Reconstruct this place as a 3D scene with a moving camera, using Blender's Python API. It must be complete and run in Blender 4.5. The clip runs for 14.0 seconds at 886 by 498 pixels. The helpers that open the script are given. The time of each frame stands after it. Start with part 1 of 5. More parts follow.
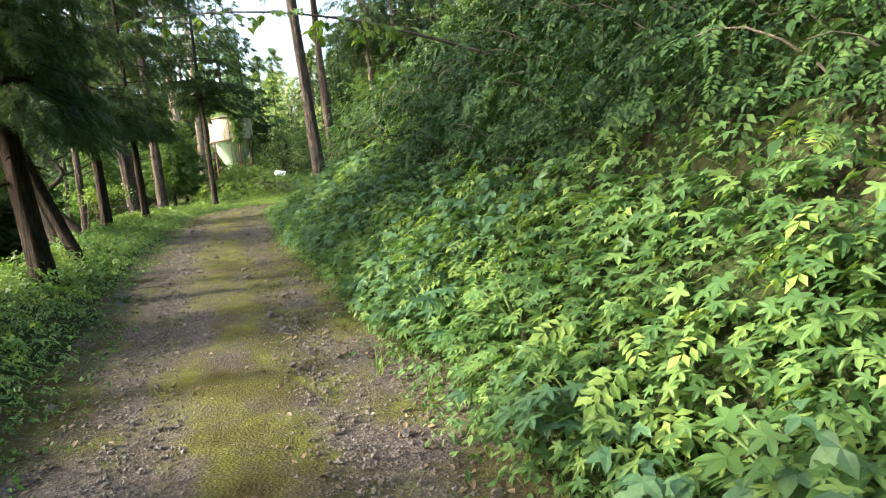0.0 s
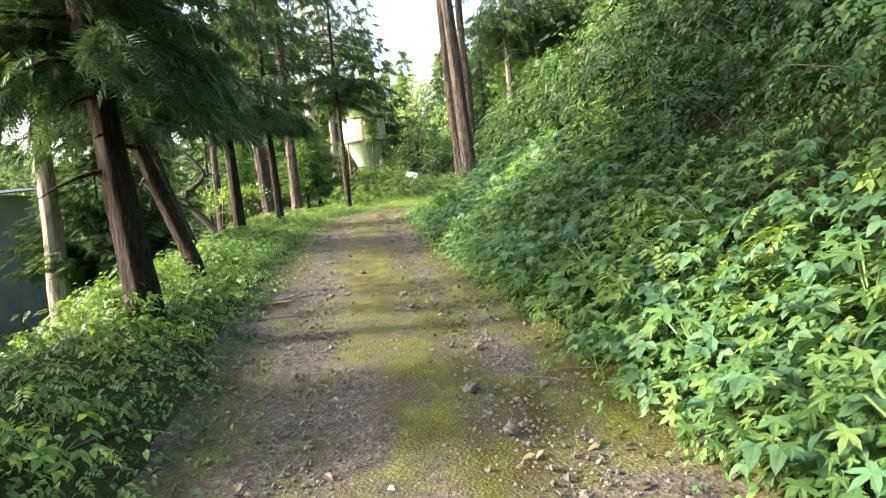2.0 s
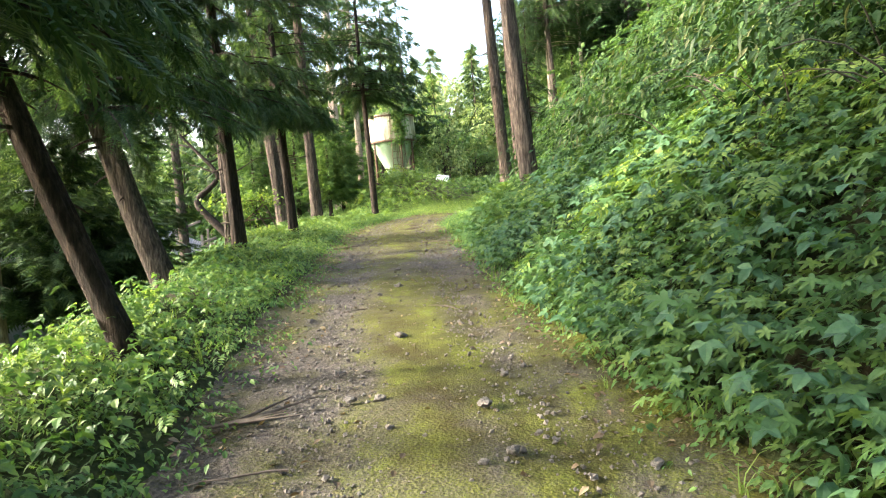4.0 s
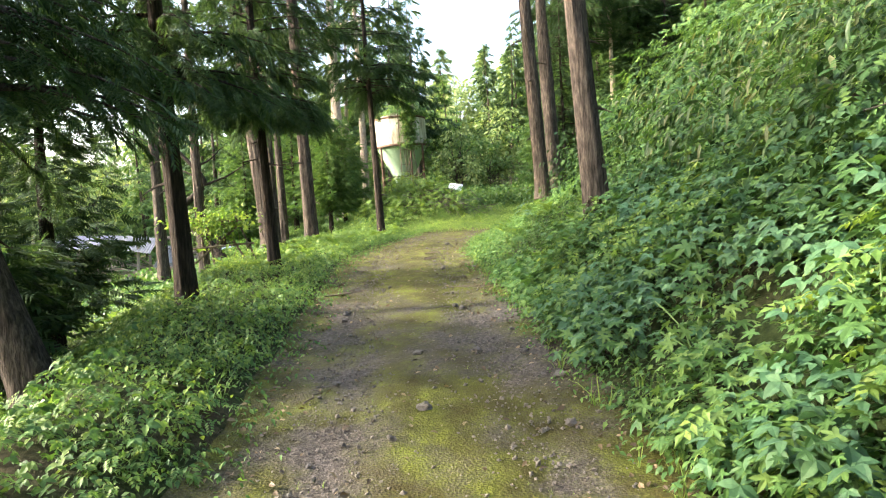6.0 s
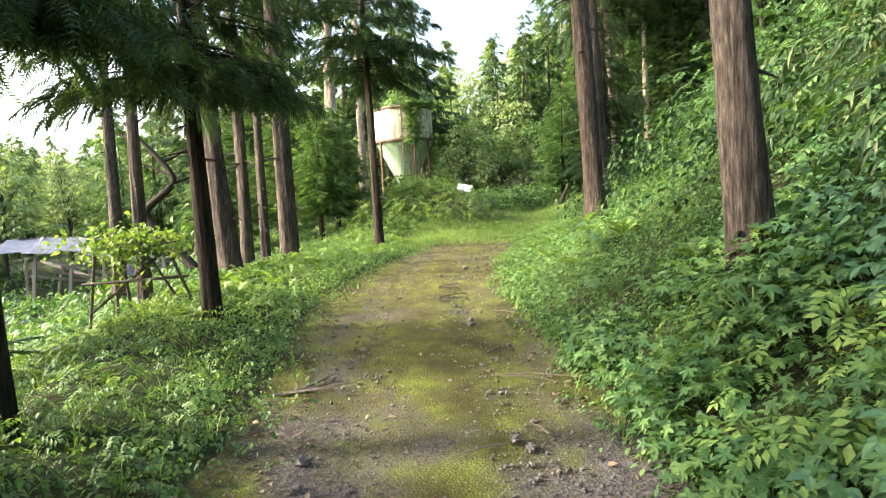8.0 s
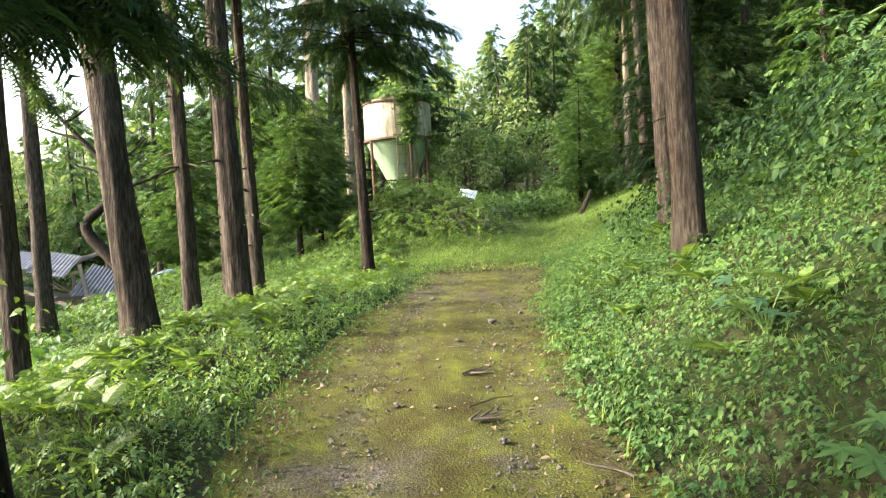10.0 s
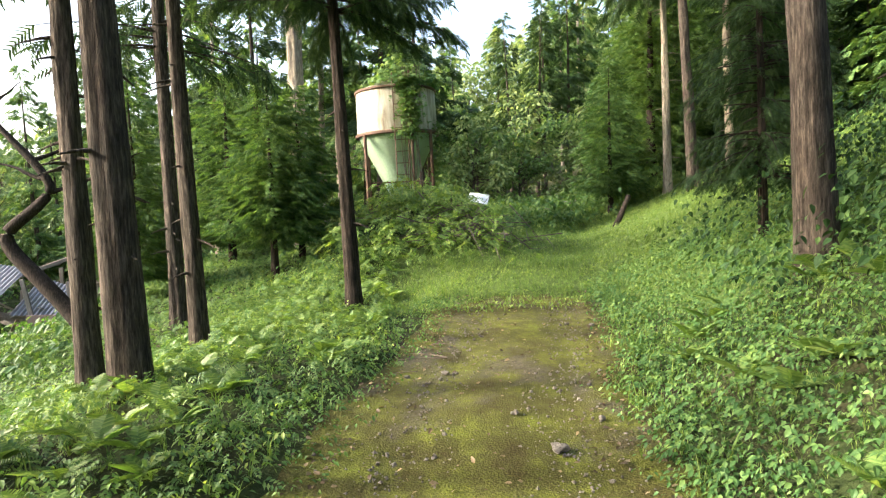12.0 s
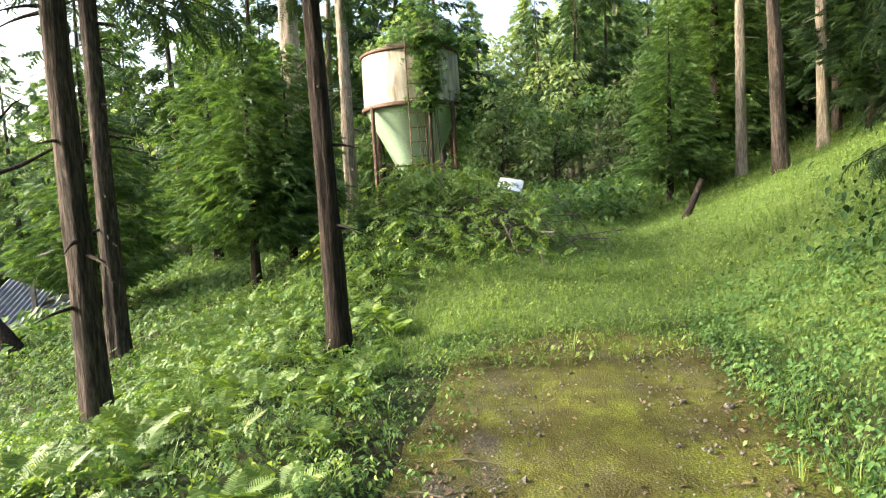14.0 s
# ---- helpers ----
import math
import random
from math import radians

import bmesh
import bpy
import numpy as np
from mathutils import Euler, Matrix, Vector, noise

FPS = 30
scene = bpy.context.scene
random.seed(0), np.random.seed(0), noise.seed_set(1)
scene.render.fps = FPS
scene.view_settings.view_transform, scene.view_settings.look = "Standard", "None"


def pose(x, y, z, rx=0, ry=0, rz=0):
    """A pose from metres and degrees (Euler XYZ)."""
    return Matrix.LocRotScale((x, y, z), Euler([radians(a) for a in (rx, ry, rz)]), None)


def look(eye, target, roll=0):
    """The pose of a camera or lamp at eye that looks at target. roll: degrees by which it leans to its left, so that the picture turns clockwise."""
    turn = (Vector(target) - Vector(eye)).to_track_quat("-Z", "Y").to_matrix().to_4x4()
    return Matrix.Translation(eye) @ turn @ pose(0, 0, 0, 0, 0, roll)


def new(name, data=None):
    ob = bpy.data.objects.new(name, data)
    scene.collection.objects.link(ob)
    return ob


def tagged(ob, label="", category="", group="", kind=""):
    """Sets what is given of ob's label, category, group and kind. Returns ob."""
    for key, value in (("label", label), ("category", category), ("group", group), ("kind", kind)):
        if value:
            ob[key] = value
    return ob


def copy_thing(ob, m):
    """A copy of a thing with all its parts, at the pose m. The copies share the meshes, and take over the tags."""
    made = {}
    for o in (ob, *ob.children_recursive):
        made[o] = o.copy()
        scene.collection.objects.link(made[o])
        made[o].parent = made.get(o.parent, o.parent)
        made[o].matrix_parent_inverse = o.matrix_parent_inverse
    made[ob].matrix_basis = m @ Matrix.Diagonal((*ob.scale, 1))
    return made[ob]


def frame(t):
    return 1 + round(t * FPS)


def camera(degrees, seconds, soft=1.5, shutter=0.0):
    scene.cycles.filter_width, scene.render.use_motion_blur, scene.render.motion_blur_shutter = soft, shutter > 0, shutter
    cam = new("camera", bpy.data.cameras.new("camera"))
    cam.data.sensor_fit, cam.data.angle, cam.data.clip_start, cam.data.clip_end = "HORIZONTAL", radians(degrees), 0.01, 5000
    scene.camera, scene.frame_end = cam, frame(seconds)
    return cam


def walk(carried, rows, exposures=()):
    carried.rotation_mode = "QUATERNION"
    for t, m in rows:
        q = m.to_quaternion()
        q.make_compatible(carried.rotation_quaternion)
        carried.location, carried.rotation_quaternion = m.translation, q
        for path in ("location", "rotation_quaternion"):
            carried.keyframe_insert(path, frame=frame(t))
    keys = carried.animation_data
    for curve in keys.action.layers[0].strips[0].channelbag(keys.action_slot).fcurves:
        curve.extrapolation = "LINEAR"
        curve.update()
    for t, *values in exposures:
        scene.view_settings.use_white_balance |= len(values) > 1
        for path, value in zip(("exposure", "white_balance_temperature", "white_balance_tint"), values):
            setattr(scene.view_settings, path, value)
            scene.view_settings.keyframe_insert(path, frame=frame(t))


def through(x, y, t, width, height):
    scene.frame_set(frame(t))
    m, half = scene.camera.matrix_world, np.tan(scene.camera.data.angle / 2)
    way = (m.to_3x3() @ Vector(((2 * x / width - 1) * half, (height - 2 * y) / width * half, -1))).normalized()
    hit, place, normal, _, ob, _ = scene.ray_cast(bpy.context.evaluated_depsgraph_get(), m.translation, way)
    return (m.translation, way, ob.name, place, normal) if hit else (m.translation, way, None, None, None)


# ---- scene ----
cam = camera(69.7, 14.0, soft=1.15)
PATH = [
    (0, (0.225, -2.077, 0.986), (0.784, -0.164, 0.811), -4.7),
    (0.5, (0.139, -1.508, 0.979), (0.536, 0.445, 0.815), -4.9),
    (1, (0.023, -0.883, 0.967), (0.327, 1.088, 0.813), -5.1),
    (1.5, (-0.091, -0.208, 0.967), (0.145, 1.773, 0.827), -4.9),
    (2, (-0.144, 0.45, 1.002), (0.054, 2.436, 0.87), -4.3),
    (2.5, (-0.213, 1.121, 1.024), (-0.048, 3.11, 0.9), -4.3),
    (3, (-0.226, 1.813, 1.064), (-0.074, 3.805, 0.961), -4.0),
    (3.2, (-0.248, 2.094, 1.074), (-0.11, 4.086, 0.963), -4.1),
    (5.3, (-0.372, 5.136, 1.484), (-0.257, 7.129, 1.363), -3.8),
    (5.5, (-0.399, 5.447, 1.516), (-0.292, 7.441, 1.404), -3.9),
    (6, (-0.428, 6.239, 1.574), (-0.316, 8.233, 1.469), -3.0),
    (6.5, (-0.452, 7.067, 1.638), (-0.344, 9.061, 1.538), -2.7),
    (7, (-0.423, 7.891, 1.702), (-0.315, 9.886, 1.602), -2.5),
    (7.5, (-0.481, 8.762, 1.776), (-0.371, 10.756, 1.671), -2.5),
    (8, (-0.508, 9.572, 1.865), (-0.394, 11.566, 1.753), -2.2),
    (8.2, (-0.519, 9.914, 1.901), (-0.4, 11.908, 1.798), -2.0),
    (10.3, (-0.554, 13.45, 2.217), (-0.415, 15.442, 2.107), -2.3),
    (10.5, (-0.556, 13.794, 2.249), (-0.413, 15.786, 2.146), -2.2),
    (11, (-0.566, 14.614, 2.306), (-0.428, 16.606, 2.201), -2.1),
    (11.5, (-0.467, 15.419, 2.349), (-0.327, 17.411, 2.244), -2.1),
    (12, (-0.473, 16.186, 2.379), (-0.339, 18.179, 2.273), -2.0),
    (12.5, (-0.393, 16.931, 2.412), (-0.248, 18.922, 2.304), -1.9),
    (13, (-0.357, 17.721, 2.474), (-0.21, 19.713, 2.372), -1.9),
    (13.5, (-0.312, 18.497, 2.488), (-0.169, 20.49, 2.394), -2.0),
    (14, (-0.285, 19.227, 2.501), (-0.229, 21.22, 2.351), -2.4),
]
EXPOSURES = [(0, 2.75), (1, 2.95), (2.5, 3.35), (5.5, 3.12), (8, 3.05), (10.5, 2.7), (14, 2.6)]
walk(cam, [(t, look(eye, target, roll)) for t, eye, target, roll in PATH], EXPOSURES)

# ---- world, sun ----
SUN_AZ, SUN_EL = radians(-88), radians(25)
world = bpy.data.worlds.new("world")
scene.world = world
world.use_nodes = True
_sky = world.node_tree.nodes.new("ShaderNodeTexSky")
_sky.sky_type, _sky.sun_disc = "NISHITA", False
_sky.sun_elevation, _sky.sun_rotation = SUN_EL, SUN_AZ
_sky.air_density, _sky.dust_density, _sky.ozone_density = 1.0, 6.0, 1.0
_bg = world.node_tree.nodes["Background"]
_bg.inputs["Strength"].default_value = 0.15
world.node_tree.links.new(_sky.outputs[0], _bg.inputs["Color"])
sun = new("sun", bpy.data.lights.new("sun", "SUN"))
sun.data.energy, sun.data.angle, sun.data.color = 2.0, radians(5), (1.0, 0.93, 0.80)
sun.matrix_world = look((0, 0, 0), (-math.sin(SUN_AZ) * math.cos(SUN_EL), -math.cos(SUN_AZ) * math.cos(SUN_EL), -math.sin(SUN_EL)))

rng = np.random.default_rng(7)


# ---- materials ----
def nodes(name):
    m = bpy.data.materials.new(name)
    m.use_nodes = True
    nt = m.node_tree
    return m, nt, nt.nodes["Principled BSDF"]


def add(nt, kind, **values):
    n = nt.nodes.new(kind)
    for k, v in values.items():
        n.inputs[k.replace("_", " ")].default_value = v
    return n


def ramp(nt, source, stops):
    r = nt.nodes.new("ShaderNodeValToRGB")
    while len(r.color_ramp.elements) < len(stops):
        r.color_ramp.elements.new(0.5)
    for e, (p, c) in zip(r.color_ramp.elements, stops):
        e.position, e.color = p, (*c, 1)
    nt.links.new(source, r.inputs[0])
    return r


def coords(nt, scale=(1, 1, 1), which="Object"):
    tc = nt.nodes.new("ShaderNodeTexCoord")
    mp = nt.nodes.new("ShaderNodeMapping")
    mp.inputs["Scale"].default_value = scale
    nt.links.new(tc.outputs[which], mp.inputs[0])
    return mp.outputs[0]


def noise_tex(nt, vec, scale, detail=5, rough=0.6):
    n = add(nt, "ShaderNodeTexNoise", Scale=scale, Detail=detail, Roughness=rough)
    nt.links.new(vec, n.inputs["Vector"])
    return n.outputs[0]


def bump(nt, p, height, strength, distance):
    b = add(nt, "ShaderNodeBump", Strength=strength, Distance=distance)
    nt.links.new(height, b.inputs["Height"])
    nt.links.new(b.outputs[0], p.inputs["Normal"])


def mix(nt, fac, a, b, blend="MIX"):
    m = nt.nodes.new("ShaderNodeMix")
    m.data_type, m.blend_type = "RGBA", blend
    if isinstance(fac, float):
        m.inputs[0].default_value = fac
    else:
        nt.links.new(fac, m.inputs[0])
    for sock, v in ((m.inputs[6], a), (m.inputs[7], b)):
        if isinstance(v, tuple):
            sock.default_value = (*v, 1)
        else:
            nt.links.new(v, sock)
    return m.outputs[2]


def leaf_mat(name, dark, mid, light, through=0.36, rough=0.5, gloss=0.25):
    """Foliage: each leaf takes its own green, large drifts shift it, and light shines through."""
    m, nt, p = nodes(name)
    geo = nt.nodes.new("ShaderNodeNewGeometry")
    col = ramp(nt, geo.outputs["Random Per Island"], [(0.0, dark), (0.55, mid), (1.0, light)]).outputs[0]
    drift = ramp(nt, noise_tex(nt, coords(nt), 0.9, 3), [(0.3, (0.72, 0.78, 0.72)), (0.7, (1.12, 1.08, 1.0))]).outputs[0]
    col = mix(nt, 1.0, col, drift, "MULTIPLY")
    vein = ramp(nt, noise_tex(nt, coords(nt), 55, 2), [(0.35, (0.85, 0.86, 0.82)), (0.65, (1.08, 1.06, 1.0))]).outputs[0]
    col = mix(nt, 1.0, col, vein, "MULTIPLY")
    nt.links.new(col, p.inputs["Base Color"])
    p.inputs["Roughness"].default_value = rough
    p.inputs["Specular IOR Level"].default_value = gloss
    tr = nt.nodes.new("ShaderNodeBsdfTranslucent")
    warm = mix(nt, 1.0, col, (1.2, 1.15, 0.55), "MULTIPLY")
    nt.links.new(warm, tr.inputs[0])
    mx = nt.nodes.new("ShaderNodeMixShader")
    mx.inputs[0].default_value = through
    nt.links.new(p.outputs[0], mx.inputs[1])
    nt.links.new(tr.outputs[0], mx.inputs[2])
    nt.links.new(mx.outputs[0], nt.nodes["Material Output"].inputs[0])
    return m


def bark_mat(name, dark, mid, light, grain=(9, 9, 1.2)):
    m, nt, p = nodes(name)
    fib = noise_tex(nt, coords(nt, grain), 4.5, 7, 0.68)
    big = noise_tex(nt, coords(nt, (1, 1, 0.35)), 2.2, 3)
    col = ramp(nt, fib, [(0.36, dark), (0.52, mid), (0.70, light)]).outputs[0]
    col = mix(nt, 1.0, col, ramp(nt, big, [(0.28, (0.55, 0.57, 0.54)), (0.72, (1.35, 1.28, 1.22))]).outputs[0], "MULTIPLY")
    nt.links.new(col, p.inputs["Base Color"])
    p.inputs["Roughness"].default_value = 0.9
    p.inputs["Specular IOR Level"].default_value = 0.15
    bump(nt, p, fib, 1.0, 0.045)
    return m


def plain_mat(name, a, b, rough=0.8, scale=3.0, metallic=0.0, bumpy=0.3, stretch=(1, 1, 1)):
    m, nt, p = nodes(name)
    n1 = noise_tex(nt, coords(nt, stretch), scale, 6, 0.65)
    n2 = noise_tex(nt, coords(nt), scale * 14, 3)
    col = ramp(nt, n1, [(0.32, a), (0.68, b)]).outputs[0]
    col = mix(nt, 1.0, col, ramp(nt, n2, [(0.3, (0.82, 0.82, 0.82)), (0.7, (1.1, 1.1, 1.1))]).outputs[0], "MULTIPLY")
    nt.links.new(col, p.inputs["Base Color"])
    p.inputs["Roughness"].default_value, p.inputs["Metallic"].default_value = rough, metallic
    bump(nt, p, n2, bumpy, 0.01)
    return m


M_HERB = leaf_mat("herb_leaf", (0.050, 0.115, 0.038), (0.085, 0.175, 0.055), (0.16, 0.255, 0.075))
M_BLUE = leaf_mat("blue_green_leaf", (0.045, 0.105, 0.055), (0.070, 0.155, 0.078), (0.11, 0.205, 0.10), 0.3)
M_LIME = leaf_mat("lime_leaf", (0.10, 0.19, 0.045), (0.165, 0.265, 0.065), (0.27, 0.36, 0.105), 0.42)
# shade under the overhung upper bank is put into this dark leaf green
M_DARK = leaf_mat("shade_painted_leaf", (0.016, 0.042, 0.014), (0.03, 0.07, 0.022), (0.07, 0.125, 0.036), 0.22, 0.6, 0.15)
M_SASA = leaf_mat("bamboo_leaf", (0.040, 0.075, 0.030), (0.066, 0.105, 0.044), (0.20, 0.21, 0.11), 0.28)
M_FERN = leaf_mat("fern_leaf", (0.085, 0.165, 0.04), (0.13, 0.22, 0.055), (0.23, 0.32, 0.10), 0.4)
M_GRASS = leaf_mat("grass_blade", (0.10, 0.18, 0.048), (0.17, 0.265, 0.072), (0.28, 0.36, 0.12), 0.42)
M_CEDAR = leaf_mat("cedar_needle", (0.032, 0.066, 0.034), (0.052, 0.098, 0.046), (0.085, 0.135, 0.056), 0.3, 0.6, 0.15)
M_CYPRESS = leaf_mat("cypress_needle", (0.055, 0.115, 0.045), (0.092, 0.175, 0.062), (0.155, 0.24, 0.08), 0.34, 0.6, 0.15)
# haze over the far hills is put into these two paler leaf colours
M_FAR = leaf_mat("hazed_leaf", (0.125, 0.19, 0.095), (0.20, 0.28, 0.135), (0.30, 0.37, 0.18), 0.36, 0.65, 0.1)
M_FARCON = leaf_mat("hazed_needle", (0.085, 0.15, 0.08), (0.14, 0.225, 0.115), (0.21, 0.30, 0.145), 0.34, 0.65, 0.1)
M_VINE = leaf_mat("vine_leaf", (0.066, 0.142, 0.048), (0.112, 0.205, 0.068), (0.20, 0.29, 0.10), 0.4)
M_DRY = leaf_mat("dry_leaf", (0.06, 0.04, 0.028), (0.12, 0.085, 0.056), (0.25, 0.19, 0.13), 0.15)
M_BARK = bark_mat("cedar_bark", (0.022, 0.018, 0.015), (0.070, 0.057, 0.048), (0.165, 0.137, 0.116))
# near-black: the shaded side of backlit trunks is put into the bark colour
M_BARKD = bark_mat("shaded_bark", (0.014, 0.011, 0.010), (0.036, 0.028, 0.023), (0.085, 0.065, 0.052))
M_BARKP = bark_mat("pale_bark", (0.14, 0.12, 0.10), (0.30, 0.26, 0.21), (0.46, 0.41, 0.34))
M_STEM = plain_mat("green_stem", (0.10, 0.19, 0.05), (0.18, 0.26, 0.08), 0.6, 8)
M_TWIG = plain_mat("dead_wood", (0.055, 0.042, 0.033), (0.15, 0.118, 0.092), 0.9, 9, 0, 0.6)
M_WOOD = plain_mat("weathered_wood", (0.14, 0.115, 0.095), (0.30, 0.26, 0.22), 0.85, 4, 0, 0.5, (8, 8, 1))
M_STONE = plain_mat("road_stone", (0.07, 0.06, 0.052), (0.155, 0.138, 0.12), 0.85, 12, 0, 0.5)
M_RUST = plain_mat("rusty_steel", (0.06, 0.035, 0.025), (0.15, 0.085, 0.055), 0.7, 10, 0.4, 0.4)
M_CONC = plain_mat("grey_concrete", (0.28, 0.285, 0.31), (0.40, 0.405, 0.43), 0.9, 2.5, 0, 0.3)
M_ZINC = plain_mat("grey_roof_sheet", (0.20, 0.20, 0.215), (0.34, 0.33, 0.35), 0.6, 3, 0.2, 0.2)
M_PINK = plain_mat("faded_red_board", (0.30, 0.19, 0.17), (0.42, 0.29, 0.26), 0.8, 4)
M_BLUE_TARP = plain_mat("blue_tarp", (0.05, 0.08, 0.14), (0.09, 0.13, 0.20), 0.5, 5)
M_WHITE = plain_mat("white_sheet", (0.70, 0.72, 0.74), (0.85, 0.86, 0.87), 0.4, 2)
M_GREENP = plain_mat("green_fibreglass", (0.26, 0.38, 0.25), (0.36, 0.48, 0.34), 0.42, 1.6, 0, 0.1, (1, 1, 0.35))


# haze of the distance is put into this blue-grey colour
M_RIDGE = plain_mat("hazed_wood", (0.36, 0.43, 0.46), (0.46, 0.53, 0.55), 1.0, 0.05, 0, 0.0)


def silo_wall_mat():
    m, nt, p = nodes("stained_white_fibreglass")
    streak = noise_tex(nt, coords(nt, (3.5, 3.5, 0.5)), 2.4, 6, 0.7)
    blot = noise_tex(nt, coords(nt), 1.7, 4)
    col = ramp(nt, streak, [(0.34, (0.17, 0.13, 0.085)), (0.5, (0.36, 0.335, 0.27)), (0.68, (0.50, 0.485, 0.42))]).outputs[0]
    col = mix(nt, 1.0, col, ramp(nt, blot, [(0.3, (0.72, 0.74, 0.66)), (0.65, (1.05, 1.04, 1.0))]).outputs[0], "MULTIPLY")
    nt.links.new(col, p.inputs["Base Color"])
    p.inputs["Roughness"].default_value = 0.55
    bump(nt, p, streak, 0.15, 0.01)
    return m


def ground_mat():
    m, nt, p = nodes("forest_soil")
    a = noise_tex(nt, coords(nt), 1.1, 6, 0.65)
    b = noise_tex(nt, coords(nt), 26, 5, 0.7)
    col = ramp(nt, b, [(0.3, (0.018, 0.013, 0.009)), (0.5, (0.045, 0.033, 0.022)), (0.72, (0.095, 0.07, 0.045))]).outputs[0]
    fac = ramp(nt, a, [(0.30, (0, 0, 0)), (0.52, (1, 1, 1))]).outputs[0]
    green = ramp(nt, b, [(0.3, (0.014, 0.022, 0.008)), (0.7, (0.045, 0.062, 0.02))]).outputs[0]
    attr = nt.nodes.new("ShaderNodeAttribute")
    attr.attribute_name = "turf"
    turf = ramp(nt, b, [(0.3, (0.045, 0.078, 0.020)), (0.5, (0.085, 0.130, 0.034)), (0.72, (0.14, 0.195, 0.055))]).outputs[0]
    turf = mix(nt, 1.0, turf, ramp(nt, a, [(0.3, (0.7, 0.72, 0.7)), (0.6, (1.15, 1.1, 1.0))]).outputs[0], "MULTIPLY")
    nt.links.new(mix(nt, attr.outputs["Fac"], mix(nt, fac, col, green), turf), p.inputs["Base Color"])
    p.inputs["Roughness"].default_value = 0.95
    p.inputs["Specular IOR Level"].default_value = 0.1
    bump(nt, p, b, 0.8, 0.04)
    return m


def road_mat():
    """Gravel worn grey-brown in the wheel tracks, yellow-green moss over the rest; the moss attribute says how much."""
    m, nt, p = nodes("mossy_gravel")
    vec = coords(nt)
    fine = noise_tex(nt, vec, 120, 4, 0.7)
    mid = noise_tex(nt, vec, 9, 6, 0.7)
    vor = nt.nodes.new("ShaderNodeTexVoronoi")
    vor.inputs["Scale"].default_value = 60
    nt.links.new(vec, vor.inputs["Vector"])
    stone = ramp(nt, vor.outputs["Color"], [(0.0, (0.036, 0.031, 0.029)), (0.5, (0.078, 0.068, 0.062)), (1.0, (0.150, 0.135, 0.122))]).outputs[0]
    stone = mix(nt, 1.0, stone, ramp(nt, mid, [(0.3, (0.62, 0.58, 0.52)), (0.7, (1.15, 1.12, 1.08))]).outputs[0], "MULTIPLY")
    moss = ramp(nt, fine, [(0.25, (0.029, 0.027, 0.007)), (0.5, (0.062, 0.067, 0.012)), (0.78, (0.112, 0.128, 0.020))]).outputs[0]
    patch = noise_tex(nt, coords(nt, (1, 0.7, 1)), 3.2, 6, 0.7)
    tone = ramp(nt, patch, [(0.34, (0.62, 0.46, 0.52)), (0.5, (1.0, 0.92, 0.9)), (0.68, (1.75, 1.9, 1.15))]).outputs[0]
    moss = mix(nt, 1.0, moss, tone, "MULTIPLY")
    attr = nt.nodes.new("ShaderNodeAttribute")
    attr.attribute_name = "moss"
    soft = nt.nodes.new("ShaderNodeMath")
    soft.operation = "MULTIPLY_ADD"
    nt.links.new(fine, soft.inputs[0])
    soft.inputs[1].default_value = 1.3
    nt.links.new(attr.outputs["Fac"], soft.inputs[2])
    mid2 = nt.nodes.new("ShaderNodeMath")
    mid2.operation = "MULTIPLY_ADD"
    nt.links.new(mid, mid2.inputs[0])
    mid2.inputs[1].default_value = 1.1
    nt.links.new(soft.outputs[0], mid2.inputs[2])
    fac = ramp(nt, mid2.outputs[0], [(0.0, (0, 0, 0)), (1.0, (1, 1, 1))])
    fac.color_ramp.elements[0].position, fac.color_ramp.elements[1].position = 0.55, 0.92
    sc = nt.nodes.new("ShaderNodeMath")
    sc.operation = "MULTIPLY"
    sc.inputs[1].default_value = 0.5
    nt.links.new(mid2.outputs[0], sc.inputs[0])
    nt.links.new(sc.outputs[0], fac.inputs[0])
    nt.links.new(mix(nt, fac.outputs[0], stone, moss), p.inputs["Base Color"])
    p.inputs["Roughness"].default_value = 0.9
    p.inputs["Specular IOR Level"].default_value = 0.2
    add2 = nt.nodes.new("ShaderNodeMath")
    nt.links.new(vor.outputs["Distance"], add2.inputs[0])
    nt.links.new(fine, add2.inputs[1])
    bump(nt, p, add2.outputs[0], 0.7, 0.012)
    return m


M_GROUND, M_ROAD, M_SILO = ground_mat(), road_mat(), silo_wall_mat()


# ---- mesh helpers ----
def tri_mesh(name, verts, tris, smooth=False):
    me = bpy.data.meshes.new(name)
    v, f = np.asarray(verts, np.float32).reshape(-1, 3), np.asarray(tris, np.int32).reshape(-1, 3)
    me.vertices.add(len(v))
    me.vertices.foreach_set("co", v.ravel())
    me.loops.add(3 * len(f))
    me.loops.foreach_set("vertex_index", f.ravel())
    me.polygons.add(len(f))
    me.polygons.foreach_set("loop_start", np.arange(0, 3 * len(f), 3, dtype=np.int32))
    me.polygons.foreach_set("use_smooth", np.full(len(f), smooth))
    me.update(calc_edges=True)
    return me


def bm_mesh(name, bm, smooth=False):
    me = bpy.data.meshes.new(name)
    for f in bm.faces:
        f.smooth = smooth
    bm.to_mesh(me)
    bm.free()
    return me


def part(name, me, material, parent=None, label="", at=None):
    """One mesh object, under a thing or a part when there is one."""
    if isinstance(me, bmesh.types.BMesh):
        me = bm_mesh(name, me)
    if not me.materials:
        me.materials.append(material)
    ob = new(name, me)
    if parent is not None:
        ob.parent = parent
    if at is not None:
        ob.matrix_basis = at
    return tagged(ob, label)


